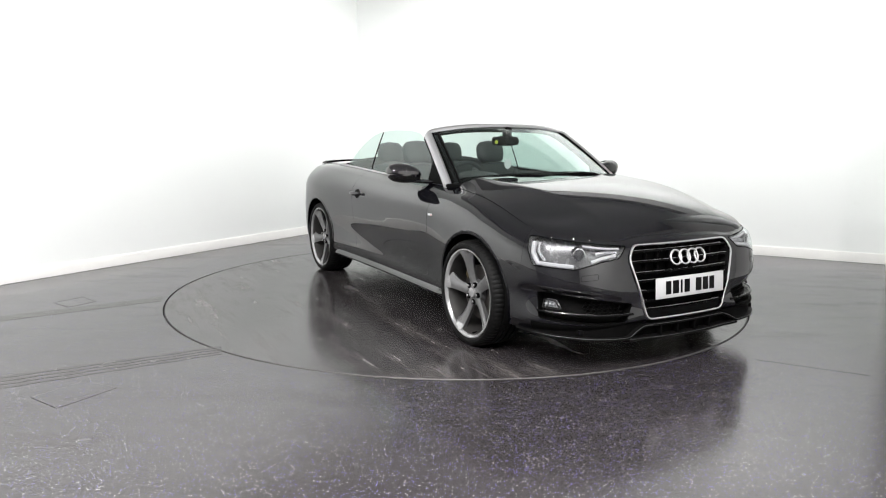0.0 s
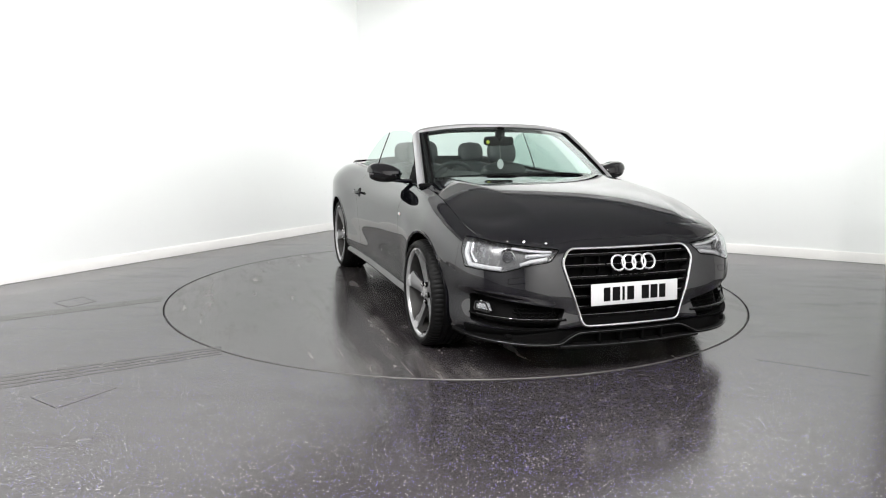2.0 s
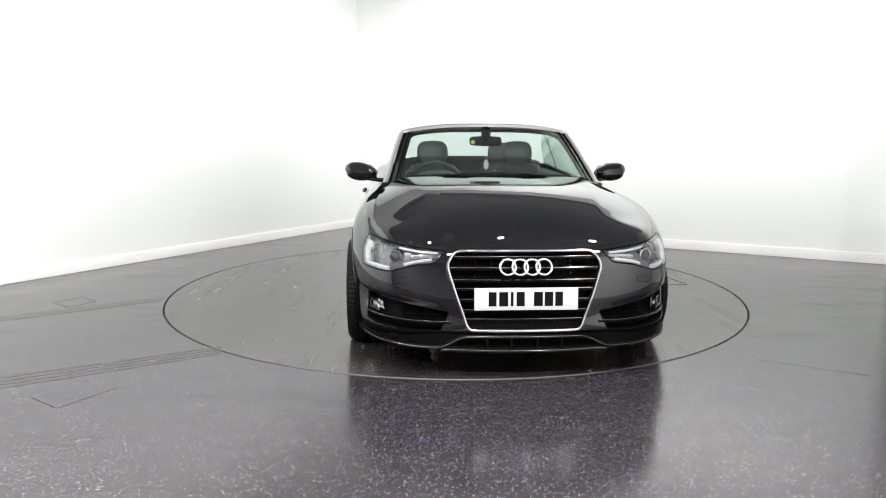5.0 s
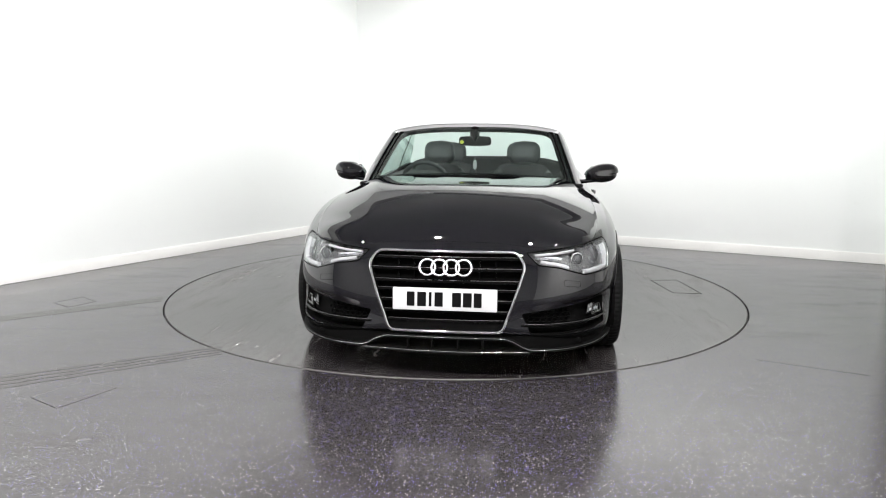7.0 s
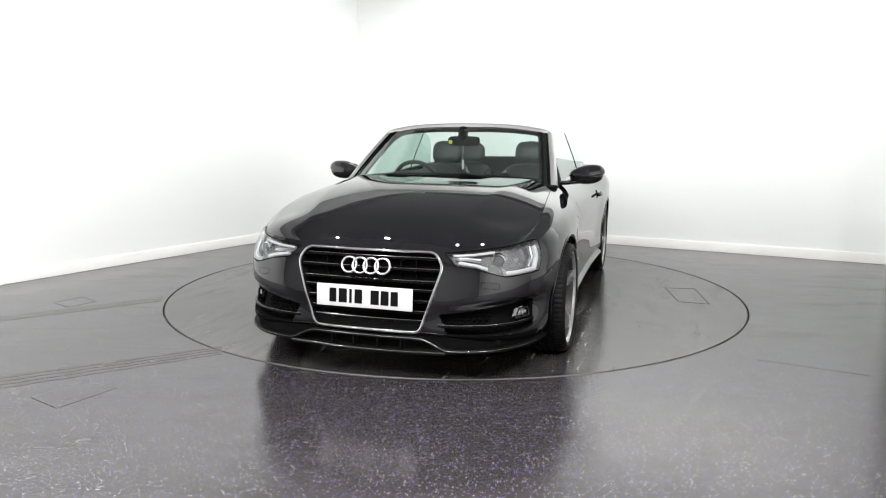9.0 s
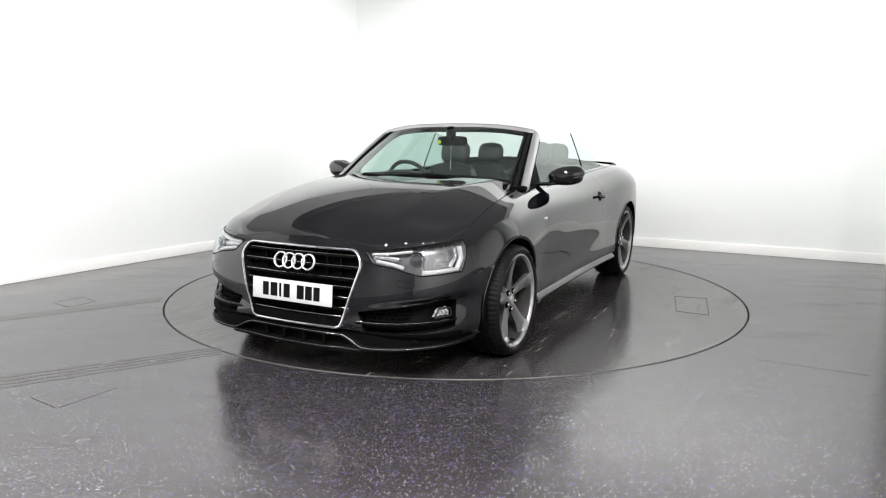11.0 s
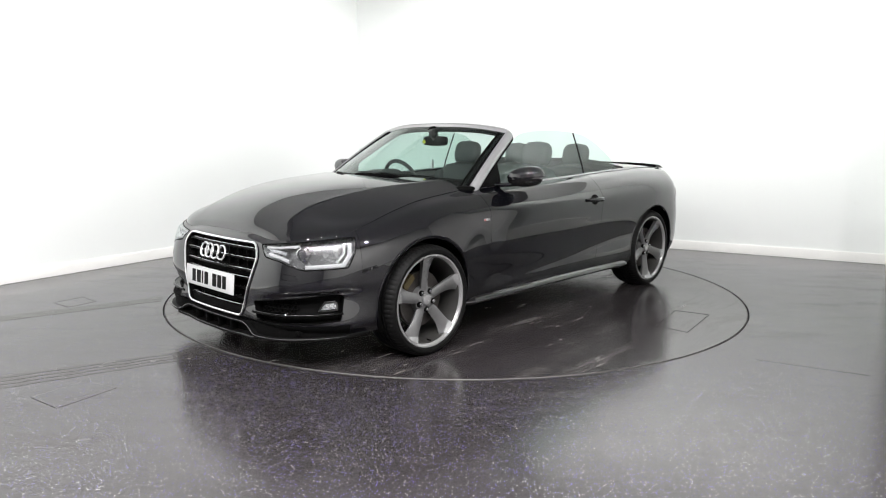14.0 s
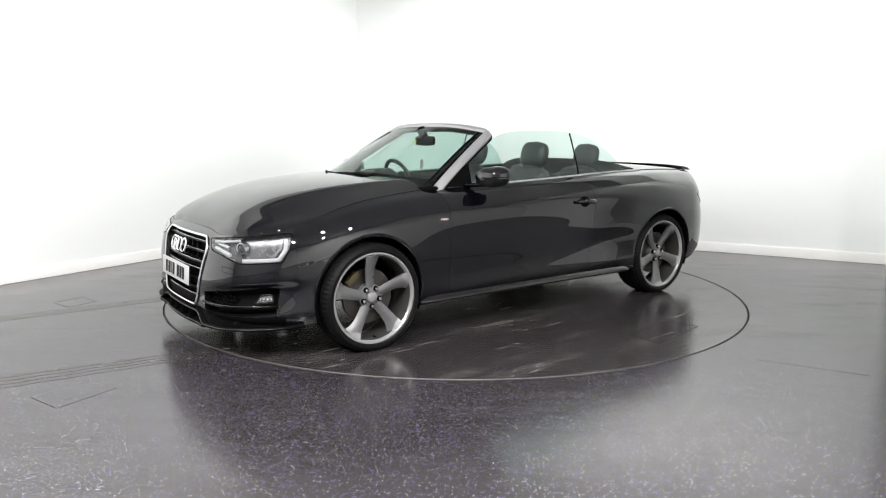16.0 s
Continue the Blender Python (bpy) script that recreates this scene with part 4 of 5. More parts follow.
# lower intakes with fog lamps
def intake_side(side):
    top = new("air_intake")
    top.parent = car

    def add(name, bm, material, label="", **kw):
        if side < 0:
            flip_y(bm)
        return part(name, bm, material, top, label, **kw)

    s0, s1 = min(p[0] for p in INTAKE), max(p[0] for p in INTAKE)
    bm = bmesh.new()
    panel(bm, s0 - 0.02, s1 + 0.02, v1=0.6, inside=dense(INTAKE), lift=-0.055)
    add("backing", bm, M_MATT, thick=0.003)
    bm = bmesh.new()
    tunnel(bm, INTAKE, 0.0, -0.055)
    add("recess", bm, M_MATT, thick=0.003)
    # honeycomb
    for row in range(3):
        for col in range(7):
            s = s0 + 0.055 + col * 0.036 + (row % 2) * 0.018
            z = 0.375 - row * 0.022
            bm = bmesh.new()
            path = skin_pts([(s + 0.017 * math.cos(a), z + 0.011 * math.sin(a)) for a in np.linspace(0, 2 * math.pi, 6, endpoint=False)], -0.044)
            sweep(bm, path, [(-0.0015, -0.006), (0.0015, -0.006), (0.0015, 0.006), (-0.0015, 0.006)], up=skin_normal(s), closed=True)
            add("mesh_cell", bm, M_MATT)
    # blade under the fog lamp
    bm = bmesh.new()
    d = [(s0 - 0.005, 0.312), (s0 + 0.10, 0.312), (s1 - 0.09, 0.320), (s1 - 0.012, 0.326)]
    d = dense(d, 0.02, closed=False)
    sweep(bm, [skin_pt(s, z, -0.004) for s, z in d], [(-0.005, -0.03), (-0.005, 0.006), (0, 0.011), (0.006, 0.006), (0.006, -0.03)], up=lambda i: skin_normal(d[i][0]))
    add("blade", bm, M_SLAT, "gloss black intake blade")
    # thin bead that paints the glint along the blade
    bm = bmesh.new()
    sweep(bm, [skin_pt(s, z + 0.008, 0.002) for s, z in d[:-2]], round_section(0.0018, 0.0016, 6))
    add("blade_glint", bm, M_GLINT)
    fog = smooth_poly([(s1 - 0.150, 0.342), (s1 - 0.040, 0.346), (s1 - 0.045, 0.388), (s1 - 0.115, 0.386)], 0.01)
    bm = bmesh.new()
    panel(bm, s1 - 0.17, s1 - 0.02, v1=0.65, inside=dense(fog), lift=-0.006, step=0.008)
    f = add("fog_light_lens", bm, M_LENS, "clear fog light lens")
    f.visible_shadow = False
    bm = bmesh.new()
    panel(bm, s1 - 0.17, s1 - 0.02, v1=0.65, inside=dense(fog), lift=-0.034, step=0.010)
    add("fog_light_reflector", bm, M_REFL)
    for k in range(4):
        bm = bmesh.new()
        c = skin_pt(s1 - 0.125 + 0.024 * k, 0.362, -0.022)
        lathe(bm, [(0.0005, 0.008), (0.006, 0.006), (0.009, 0.0)], 12, Matrix.Translation(c) @ skin_normal(s1 - 0.1).to_track_quat("Z", "Y").to_matrix().to_4x4())
        add("fog_light_led", bm, M_GUIDE)
    bm = bmesh.new()
    outline(bm, fog, -0.004, round_section(0.005, 0.004, 6))
    add("fog_light_frame", bm, M_BLACK)


intake_side(1)
intake_side(-1)

# splitter: a blade that dips to a knee on each side, and a lower lip between the knees
half = [(0.0, 0.238, 0.008), (0.16, 0.238, 0.008), (0.31, 0.236, 0.006), (0.36, 0.222, 0.010), (0.45, 0.186, 0.018), (s_at(y=0.60), 0.188, 0.012), (s_at(y=0.73), 0.193, 0.006), (s_at(x=1.90), 0.198, 0.002), (s_at(x=1.80), 0.206, 0.000)]
fz = smooth_line([h[0] for h in half], [h[1] for h in half])
fl = smooth_line([h[0] for h in half], [h[2] for h in half])


def lip_pt(s, dz=0.0, dl=0.0):
    v = max(float(fz(abs(s))), 0.27)
    p = on_skin(np.array(abs(s)), np.array(v), float(fl(abs(s))) + dl)
    return Vector((p[0], p[1] if s >= 0 else -p[1], float(fz(abs(s))) + dz))


ss = np.linspace(-s_at(x=1.80), s_at(x=1.80), 120)
bm = bmesh.new()
path = [lip_pt(s) for s in ss]
sweep(bm, path, [(0.002, -0.008), (0.006, -0.003), (0.006, 0.003), (0.000, 0.007), (-0.05, 0.008), (-0.05, -0.008)])
part("splitter", bm, M_VALANCE, car, "gloss black front splitter blade")
bm = bmesh.new()
sweep(bm, path, [(-0.022, 0.004), (-0.022, 0.085), (-0.030, 0.085), (-0.030, 0.004)])
part("splitter_web", bm, M_MATT, car)
# thin bead in place of the highlight on the splitter's edge
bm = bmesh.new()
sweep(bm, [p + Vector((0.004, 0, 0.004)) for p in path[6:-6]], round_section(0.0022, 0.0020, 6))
part("splitter_glint", bm, M_GLINT, car, "thin grey bead for the splitter's highlight")
bm = bmesh.new()
ss = np.linspace(-0.44, 0.44, 40)
path = [lip_pt(s) for s in ss]
for i, s in enumerate(ss):
    path[i].z = 0.164 + 0.012 * (abs(s) / 0.44) ** 4
sweep(bm, path, [(0.006, -0.010), (0.010, -0.002), (0.006, 0.008), (-0.09, 0.010), (-0.09, -0.010)])
part("lower_lip", bm, M_VALANCE, car, "gloss black lower lip")
# bead painting the highlight along the lower lip
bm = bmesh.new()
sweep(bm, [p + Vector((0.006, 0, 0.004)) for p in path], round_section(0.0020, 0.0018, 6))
part("lip_glint", bm, M_GLINT, car, "thin grey bead for the lower lip's highlight")
bm = bmesh.new()
path = [lip_pt(s, 0, -0.05) for s in np.linspace(-0.42, 0.42, 30)]
for p in path:
    p.z = 0.204
sweep(bm, path, [(0, -0.03), (0, 0.03), (0.01, 0.03), (0.01, -0.03)])
part("lower_grille", bm, M_MATT, car)
for y in (-0.2, -0.07, 0.07, 0.2):
    bm = bmesh.new()
    box(bm, lip_pt(y, 0, -0.02) * 1.0 + Vector((0, 0, -0.035)), (0.05, 0.008, 0.055), bevel=0.002)
    part("lower_fin", bm, M_MATT, car)
# black valance between intake and splitter
both(lambda bm: panel(bm, 0.30, s_at(x=1.90), v0=0.0, v1=0.155, lift=0.003), "valance", M_MATT, car, "matt black lower valance")
# headlight washer caps and parking sensors on the bumper
for side in (1, -1):
    bm = bmesh.new()
    cap = smooth_poly([(s_at(y=0.62), 0.545), (s_at(y=0.70), 0.535), (s_at(y=0.70), 0.505), (s_at(y=0.62), 0.515)], 0.008)
    outline(bm, cap, 0.0004, round_section(0.0009, 0.0007, 5))
    if side < 0:
        flip_y(bm)
    part("washer_cap", bm, M_MATT, car)


# ---- wheels: axis along y, outer face to +y ----
def wheel(x, side, phase):
    top = new("wheel")
    top.parent = car
    top.location = (x, side * (0.843 if x > 0 else 0.815), TYRE_R - 0.004)
    axis = Matrix.Rotation(radians(-90), 4, "X")      # lathe height to +y
    if side < 0:
        axis = Matrix.Rotation(radians(180), 4, "Z") @ axis

    def add(name, bm, material, label="", parent=None, **kw):
        bm.transform(axis)
        return part(name, bm, material, parent or top, label, **kw)

    R, W = TYRE_R, 0.122
    prof = [(0.272, W - 0.012), (0.284, W), (0.300, W + 0.001), (0.314, W - 0.010), (0.322, W - 0.024), (R, W - 0.045)]
    for c in (0.055, 0.018, -0.018, -0.055):
        prof += [(R + 0.001, c + 0.006), (R - 0.007, c + 0.004), (R - 0.007, c - 0.004), (R + 0.001, c - 0.006)]
    prof += [(R, -W + 0.045), (0.314, -W + 0.010), (0.284, -W), (0.272, -W + 0.012)]
    bm = bmesh.new()
    n = 216
    pts = []
    for i in range(n):
        a = 2 * math.pi * i / n
        for j, (r, h) in enumerate(prof):
            cut = 0.0035 if i % 3 == 0 and 3 <= j <= len(prof) - 4 and abs(h) > 0.058 else 0.0
            pts.append(Vector(((r - cut) * math.cos(a), (r - cut) * math.sin(a), h)))
    grid(bm, pts, n, len(prof), closed_u=True)
    add("tyre", bm, M_TYRE, "black low-profile tyre", angle=28)
    bm = bmesh.new()
    lathe(bm, [(0.262, -W + 0.01), (0.250, -0.06), (0.246, 0.03), (0.250, 0.075), (0.256, 0.098)], 72)
    add("barrel", bm, M_BARREL, thick=0.004)
    bm = bmesh.new()
    lathe(bm, [(0.246, 0.060), (0.252, 0.090), (0.258, 0.108), (0.266, 0.1145), (0.2745, 0.1145), (0.277, 0.108), (0.274, 0.096)], 84)
    rim = add("rim", bm, M_RIMCUT, "bright machined rim edge")
    # five rotor-blade spokes
    for k in range(5):
        a0 = radians(phase + 72 * k)
        rows, across = 12, 7
        for tip in (False, True):
            pts = []
            for i in range(rows):
                f = i / (rows - 1)
                f = f if not tip else 0.80 + 0.20 * f
                r = 0.058 + f * 0.200
                lead = 0.029 + 0.006 * f + 0.020 * f ** 4
                trail = -(0.030 + 0.008 * f + 0.030 * max(0, (f - 0.55) / 0.45) ** 1.8)
                skew = 0.018 * f - 0.030 * f * f
                for j in range(across):
                    g = j / (across - 1)
                    y = trail + (lead - trail) * g + skew
                    h = 0.088 - 0.020 * (1 - f) + 0.014 * f * f + 0.014 * (g - 0.5) * (0.4 + f) - 0.010 * abs(g - 0.5) ** 2 * 4
                    if tip:
                        h += 0.0024
                        edge = 0.80 + 0.13 * (1 - g)
                        rr = 0.058 + (edge + (1 - edge) * (i / (rows - 1))) * 0.200
                        pts.append(Vector((rr, y, h + 0.006 * (i / (rows - 1)))))
                    else:
                        pts.append(Vector((r, y, h)))
            bm = bmesh.new()
            grid(bm, pts, rows, across, flip=False)
            bm.transform(Matrix.Rotation(a0, 4, "Z"))
            if tip:
                add("spoke_tip", bm, M_RIMCUT, "bright machined spoke tip", thick=0.001)
            else:
                spoke = add("spoke", bm, M_RIM, "titanium grey blade spoke", thick=0.030)
    bm = bmesh.new()
    lathe(bm, [(0.0005, 0.080), (0.028, 0.080), (0.034, 0.077), (0.037, 0.070), (0.060, 0.066), (0.078, 0.060), (0.080, 0.02)], 40)
    hub = add("hub", bm, M_RIM)
    bm = bmesh.new()
    lathe(bm, [(0.0005, 0.0835), (0.022, 0.0835), (0.029, 0.0815), (0.031, 0.078)], 30)
    add("centre_cap", bm, M_RIMCUT, "")
    for k in range(5):
        a = radians(phase + 36 + 72 * k)
        c = Matrix.Translation((0.056 * math.cos(a), 0.056 * math.sin(a), 0))
        bm = bmesh.new()
        lathe(bm, [(0.0005, 0.082), (0.008, 0.082), (0.0105, 0.079), (0.0115, 0.060)], 12, c)
        add("wheel_bolt", bm, M_CHROME, "")
        bm = bmesh.new()
        lathe(bm, [(0.0118, 0.060), (0.0118, 0.0725), (0.0165, 0.0735), (0.018, 0.060)], 14, c)
        add("bolt_well", bm, M_MATT, "")
    bm = bmesh.new()
    lathe(bm, [(0.06, 0.030), (0.06, 0.022), (0.165, 0.022), (0.168, 0.018), (0.168, 0.0), (0.06, 0.0)], 60)
    add("brake_disc", bm, M_DISC, "steel brake disc")
    bm = bmesh.new()
    box(bm, (0, 0, 0), (0.045, 0.10, 0.045), bevel=0.012)
    bm.transform(Matrix.Rotation(radians(-48 if x > 0 else -130), 4, "Z") @ Matrix.Translation((0.150, 0, 0.012)))
    add("brake_caliper", bm, M_OCHRE if x > 0 else M_DISC)
    bm = bmesh.new()
    a = radians(phase + 36 + 144)
    lathe(bm, [(0.0005, 0.03), (0.004, 0.03), (0.005, 0.0)], 8, Matrix.Translation((0.243 * math.cos(a), 0.243 * math.sin(a), 0.065)))
    add("valve", bm, M_MATT)
    return top


wheel(WB, 1, -87)
wheel(WB, -1, -79)
wheel(-WB, 1, -127)
wheel(-WB, -1, -60)


# wheel housings, underbody
def liner(bm, x):
    n = 24
    pts = []
    for i in range(n + 1):
        a = math.pi * (-0.12 + 1.24 * i / n)
        for y in (0.42, 0.64, 0.80, 0.915):
            r = 0.368 if y < 0.88 else 0.363
            pts.append(Vector((x + r * math.cos(a), y, HUB_Z + 0.012 + r * math.sin(a))))
    grid(bm, pts, n + 1, 4)
    vs = [bm.verts.new((x + 0.368 * math.cos(t), 0.42, HUB_Z + 0.012 + 0.368 * math.sin(t))) for t in np.linspace(-0.12 * math.pi, 1.12 * math.pi, n)]
    bm.faces.new(vs)


for wx in (WB, -WB):
    both(lambda bm: liner(bm, wx), "wheel_liner", M_MATT, car, "matt black wheel arch liner", thick=0.003)


def arch_lip(bm, x):
    """Rolled edge round the wheel opening."""
    path = []
    poly = [p for p in arch_poly(x, 0.365, 72) if p[1] > 0.24]
    k = max(range(len(poly)), key=lambda i: math.dist(poly[i], poly[i - 1]))
    poly = poly[k:] + poly[:k]
    path = skin_pts(poly, 0.001)
    sweep(bm, path, [(-0.010, -0.012), (-0.010, -0.001), (-0.002, 0.003), (0.006, 0.003), (0.010, -0.001)], up=(0, 1, 0))


for wx in (WB, -WB):
    both(lambda bm: arch_lip(bm, wx), "arch_lip", M_PAINT, car)
bm = bmesh.new()
box(bm, (1.93, 0, 0.225), (0.40, 1.40, 0.03), bevel=0.01)
box(bm, (0, 0, 0.215), (2.0, 1.62, 0.03), bevel=0.01)
box(bm, (-1.98, 0, 0.27), (0.42, 1.4, 0.03), bevel=0.01)
box(bm, (0, 0, 0.26), (4.1, 0.84, 0.06), bevel=0.01)
part("underbody", bm, M_MATT, car)
# bulkheads that close the engine bay and the boot
bm = bmesh.new()
box(bm, (0.93, 0, 0.55), (0.04, 1.60, 0.72))
box(bm, (1.36, 0, 0.55), (1.2, 0.82, 0.5))
part("engine_bay", bm, M_MATT, car)
bm = bmesh.new()
box(bm, (-1.65, 0, 0.60), (0.9, 0.82, 0.64))
part("boot_box", bm, M_MATT, car)


# side skirts
def skirt(bm):
    xs = np.linspace(1.005, -0.985, 50)
    path = []
    for x in xs:
        e = min((1.005 - x), (x + 0.985))
        s = s_at(x=x)
        p = skin_pt(s, 0.262, 0.016 - 0.030 * max(0, 1 - e / 0.06) ** 2)
        p.z = 0.246
        path.append(p)
    sweep(bm, path, [(-0.03, -0.028), (0.004, -0.020), (0.010, -0.008), (0.008, 0.000), (-0.004, 0.016), (-0.040, 0.044)], up=(0, 0, 1))


both(skirt, "side_skirt", M_PAINT, car, "gloss black side skirt")


# ---- glass, trim and cabin ----
def glass_y(x, z):
    """Lean of the side glass: distance from the middle at the height z."""
    f = np.clip((z - 0.955) / 0.345, 0, 1.1)
    return 0.757 - 0.128 * f ** 1.15 - 0.012 * np.clip(-x - 0.6, 0, 1) * f


def pane(bm, top, bottom, n=40, m=10):
    """A curved pane between an upper and a lower edge, both (x, z) lines."""
    a, b = spline(top, n), spline(bottom, n)
    pts = []
    for i in range(n):
        for j in range(m):
            t = j / (m - 1)
            x, z = b[i] * (1 - t) + a[i] * t
            pts.append(Vector((x, float(glass_y(x, z)), z)))
    grid(bm, pts, n, m)


def cabin_side(side):
    def add(name, bm, material, parent, label="", **kw):
        if side < 0:
            flip_y(bm)
        return part(name, bm, material, parent, label, **kw)

    door = doors[0 if side > 0 else 1]
    wing = quarters[0 if side > 0 else 1]
    bm = bmesh.new()
    pane(bm, [(0.70, 1.000), (0.40, 1.160), (0.10, 1.294), (-0.10, 1.311), (-0.32, 1.314), (-0.548, 1.303)], [(0.78, 0.930), (0.5, 0.938), (0.1, 0.948), (-0.15, 0.955), (-0.35, 0.962), (-0.538, 0.972)])
    g = add("side_glass", bm, M_GLASS, door, "green tinted door window", angle=80)
    g.visible_shadow = False
    bm = bmesh.new()
    pane(bm, [(-0.566, 1.302), (-0.70, 1.277), (-0.84, 1.217), (-0.97, 1.125), (-1.085, 1.005)], [(-0.556, 0.972), (-0.70, 0.980), (-0.84, 0.986), (-0.97, 0.992), (-1.10, 0.996)])
    g = add("quarter_glass", bm, M_GLASS, wing, "green tinted rear quarter window", angle=80)
    g.visible_shadow = False
    bm = bmesh.new()
    path = [Vector((-0.547 - 0.010 * (z - 0.97) / 0.33, float(glass_y(-0.55, z)) + 0.001, z)) for z in np.linspace(0.965, 1.297, 12)]
    sweep(bm, path, [(-0.005, -0.003), (-0.005, 0.003), (0.005, 0.003), (0.005, -0.003)], up=(0, 1, 0.3))
    add("glass_seal", bm, M_MATT, wing, "black rubber seal between the windows")
    # black triangle that carries the mirror
    bm = bmesh.new()
    tri = [(0.80, 0.936), (0.50, 0.942), (0.50, 1.095)]
    v0 = [bm.verts.new((x, float(glass_y(x, z)) + 0.010, z)) for x, z in tri]
    v1 = [bm.verts.new((x, float(glass_y(x, z)) - 0.010, z)) for x, z in tri]
    bm.faces.new(v0)
    bm.faces.new(v1[::-1])
    for i in range(3):
        bm.faces.new((v0[i], v1[i], v1[(i + 1) % 3], v0[(i + 1) % 3]))
    bmesh.ops.recalc_face_normals(bm, faces=bm.faces[:])
    add("mirror_triangle", bm, M_MATT, door)
    # bright belt strip
    bm = bmesh.new()
    path = [Vector(skin(np.array(s), np.array(1.0))) + Vector((0, 0.004, 0.003)) for s in np.linspace(s_at(x=0.81), s_at(x=-1.24), 60)]
    sweep(bm, path, [(-0.005, -0.006), (-0.005, 0.003), (-0.002, 0.005), (0.004, 0.004), (0.007, -0.006)])
    add("belt_strip", bm, M_ALU, car, "satin silver belt strip")
    # door mirror
    mir = new("door_mirror")
    mir.parent = car
    n, m = 30, 18
    c = Vector((0.455, 0.936, 1.002))
    for name, lo, hi, material, label in (("mirror_cap", -0.18, 1.0, M_PAINT, "gloss black mirror cap"), ("mirror_base", -1.0, -0.20, M_BLACK, "black lower mirror shell")):
        pts = []
        for i in range(n):
            a = 2 * math.pi * i / n
            for j in range(m):
                q = lo + (hi - lo) * j / (m - 1)
                w = max(0.0, 1 - abs(q) ** 2.6) ** (1 / 2.6)
                ca, sa = math.cos(a), math.sin(a)
                ex = math.copysign(abs(ca) ** 0.8, ca) * (0.085 if ca > 0 else 0.050)
                ey = math.copysign(abs(sa) ** 0.62, sa) * (0.124 - 0.010 * (q < 0))
                z = q * (0.076 if q > 0 else 0.064) * (1 - 0.16 * (sa < 0) * abs(sa))
                y = ey * w * (1 - 0.05 * q) + 0.004 * q
                pts.append(c + Vector(((ex - 0.015 * ey / 0.1) * w, y, z + 0.010 * sa * w)))
        bm = bmesh.new()
        grid(bm, pts, n, m, closed_u=True)
        bmesh.ops.remove_doubles(bm, verts=bm.verts[:], dist=0.0005)
        add(name, bm, material, mir, label)
    bm = bmesh.new()
    sweep(bm, [Vector((0.555, 0.735, 0.950)), Vector((0.54, 0.80, 0.951)), Vector((0.50, 0.87, 0.957)), Vector((0.47, 0.92, 0.965))], round_section(0.030, 0.016, 12))
    add("mirror_arm", bm, M_PAINT, mir)
    bm = bmesh.new()
    sweep(bm, [c + Vector((0.070, -0.075, -0.006)), c + Vector((0.062, 0.0, -0.004)), c + Vector((0.036, 0.085, -0.001))], round_section(0.006, 0.006, 8))
    add("indicator_strip", bm, M_REFL, mir, "slim indicator strip")
    bm = bmesh.new()
    box(bm, c + Vector((-0.043, 0.0, 0.005)), (0.006, 0.165, 0.098), bevel=0.02)
    add("mirror_glass", bm, M_CHROME, mir, "mirror glass")
    # door handle
    sh = s_at(x=-0.43)
    # matt dark patch laid on the door, paints the shade of the recessed bowl
    bm = bmesh.new()
    bowl = [(sh + 0.050 * math.cos(a), 0.800 + 0.038 * math.sin(a)) for a in np.linspace(0, 2 * math.pi, 28, endpoint=False)]
    panel(bm, sh - 0.07, sh + 0.07, v0=0.4, inside=bowl, lift=0.0015, step=0.006)
    add("bowl_shade_patch", bm, M_MATT, door)
    bm = bmesh.new()
    path = [skin_pt(sh + t, 0.803 - 0.02 * t, 0.014 + 0.028 * (1 - (t / 0.095) ** 2) ** 0.5) for t in np.linspace(-0.0949, 0.0949, 22)]
    sweep(bm, path, round_section(0.016, 0.009, 10), up=(0, 1, 0))
    add("door_handle", bm, M_PAINT, door, "gloss black door handle")
    # wing badge, plain shapes only
    sb = s_at(x=0.853)
    bm = bmesh.new()
    box(bm, (0, 0, 0), (0.060, 0.004, 0.019), bevel=0.0018)
    bm.transform(Matrix.Translation(skin_pt(sb, 0.752, 0.001)))
    bd = add("badge", bm, M_CHROME, fenders[0 if side > 0 else 1], "small bright badge")
    bm = bmesh.new()
    box(bm, (0.020, 0.0025, 0), (0.006, 0.002, 0.010))
    bm.transform(Matrix.Translation(skin_pt(sb, 0.752, 0.001)))
    add("badge_field", bm, M_RED, fenders[0 if side > 0 else 1])
    # inner door trim
    bm = bmesh.new()
    xs = np.linspace(0.86, -1.15, 30)
    zs = [0.30, 0.55, 0.72, 0.80, 0.90, 0.935]
    ys = [0.70, 0.68, 0.665, 0.69, 0.70, 0.735]
    grid(bm, [Vector((x, y, z + (0.03 * (0.86 - x) / 2.0 if z > 0.75 else 0))) for x in xs for y, z in zip(ys, zs)], 30, 6)
    add("door_trim", bm, M_DASH, car, thick=0.01)
    # tail lamp
    tl = smooth_poly([(S_TAIL + 0.06, 0.80), (S_TAIL + 0.30, 0.80), (S_TAIL + 0.55, 0.79), (S_TAIL + 0.55, 0.71), (S_TAIL + 0.22, 0.70)], 0.02)
    bm = bmesh.new()
    panel(bm, S_TAIL + 0.04, S_TAIL + 0.58, v0=0.2, inside=dense(tl), lift=0.003)
    add("tail_light", bm, M_TAILLENS, car, "dark red tail light", thick=0.01)


cabin_side(1)
cabin_side(-1)

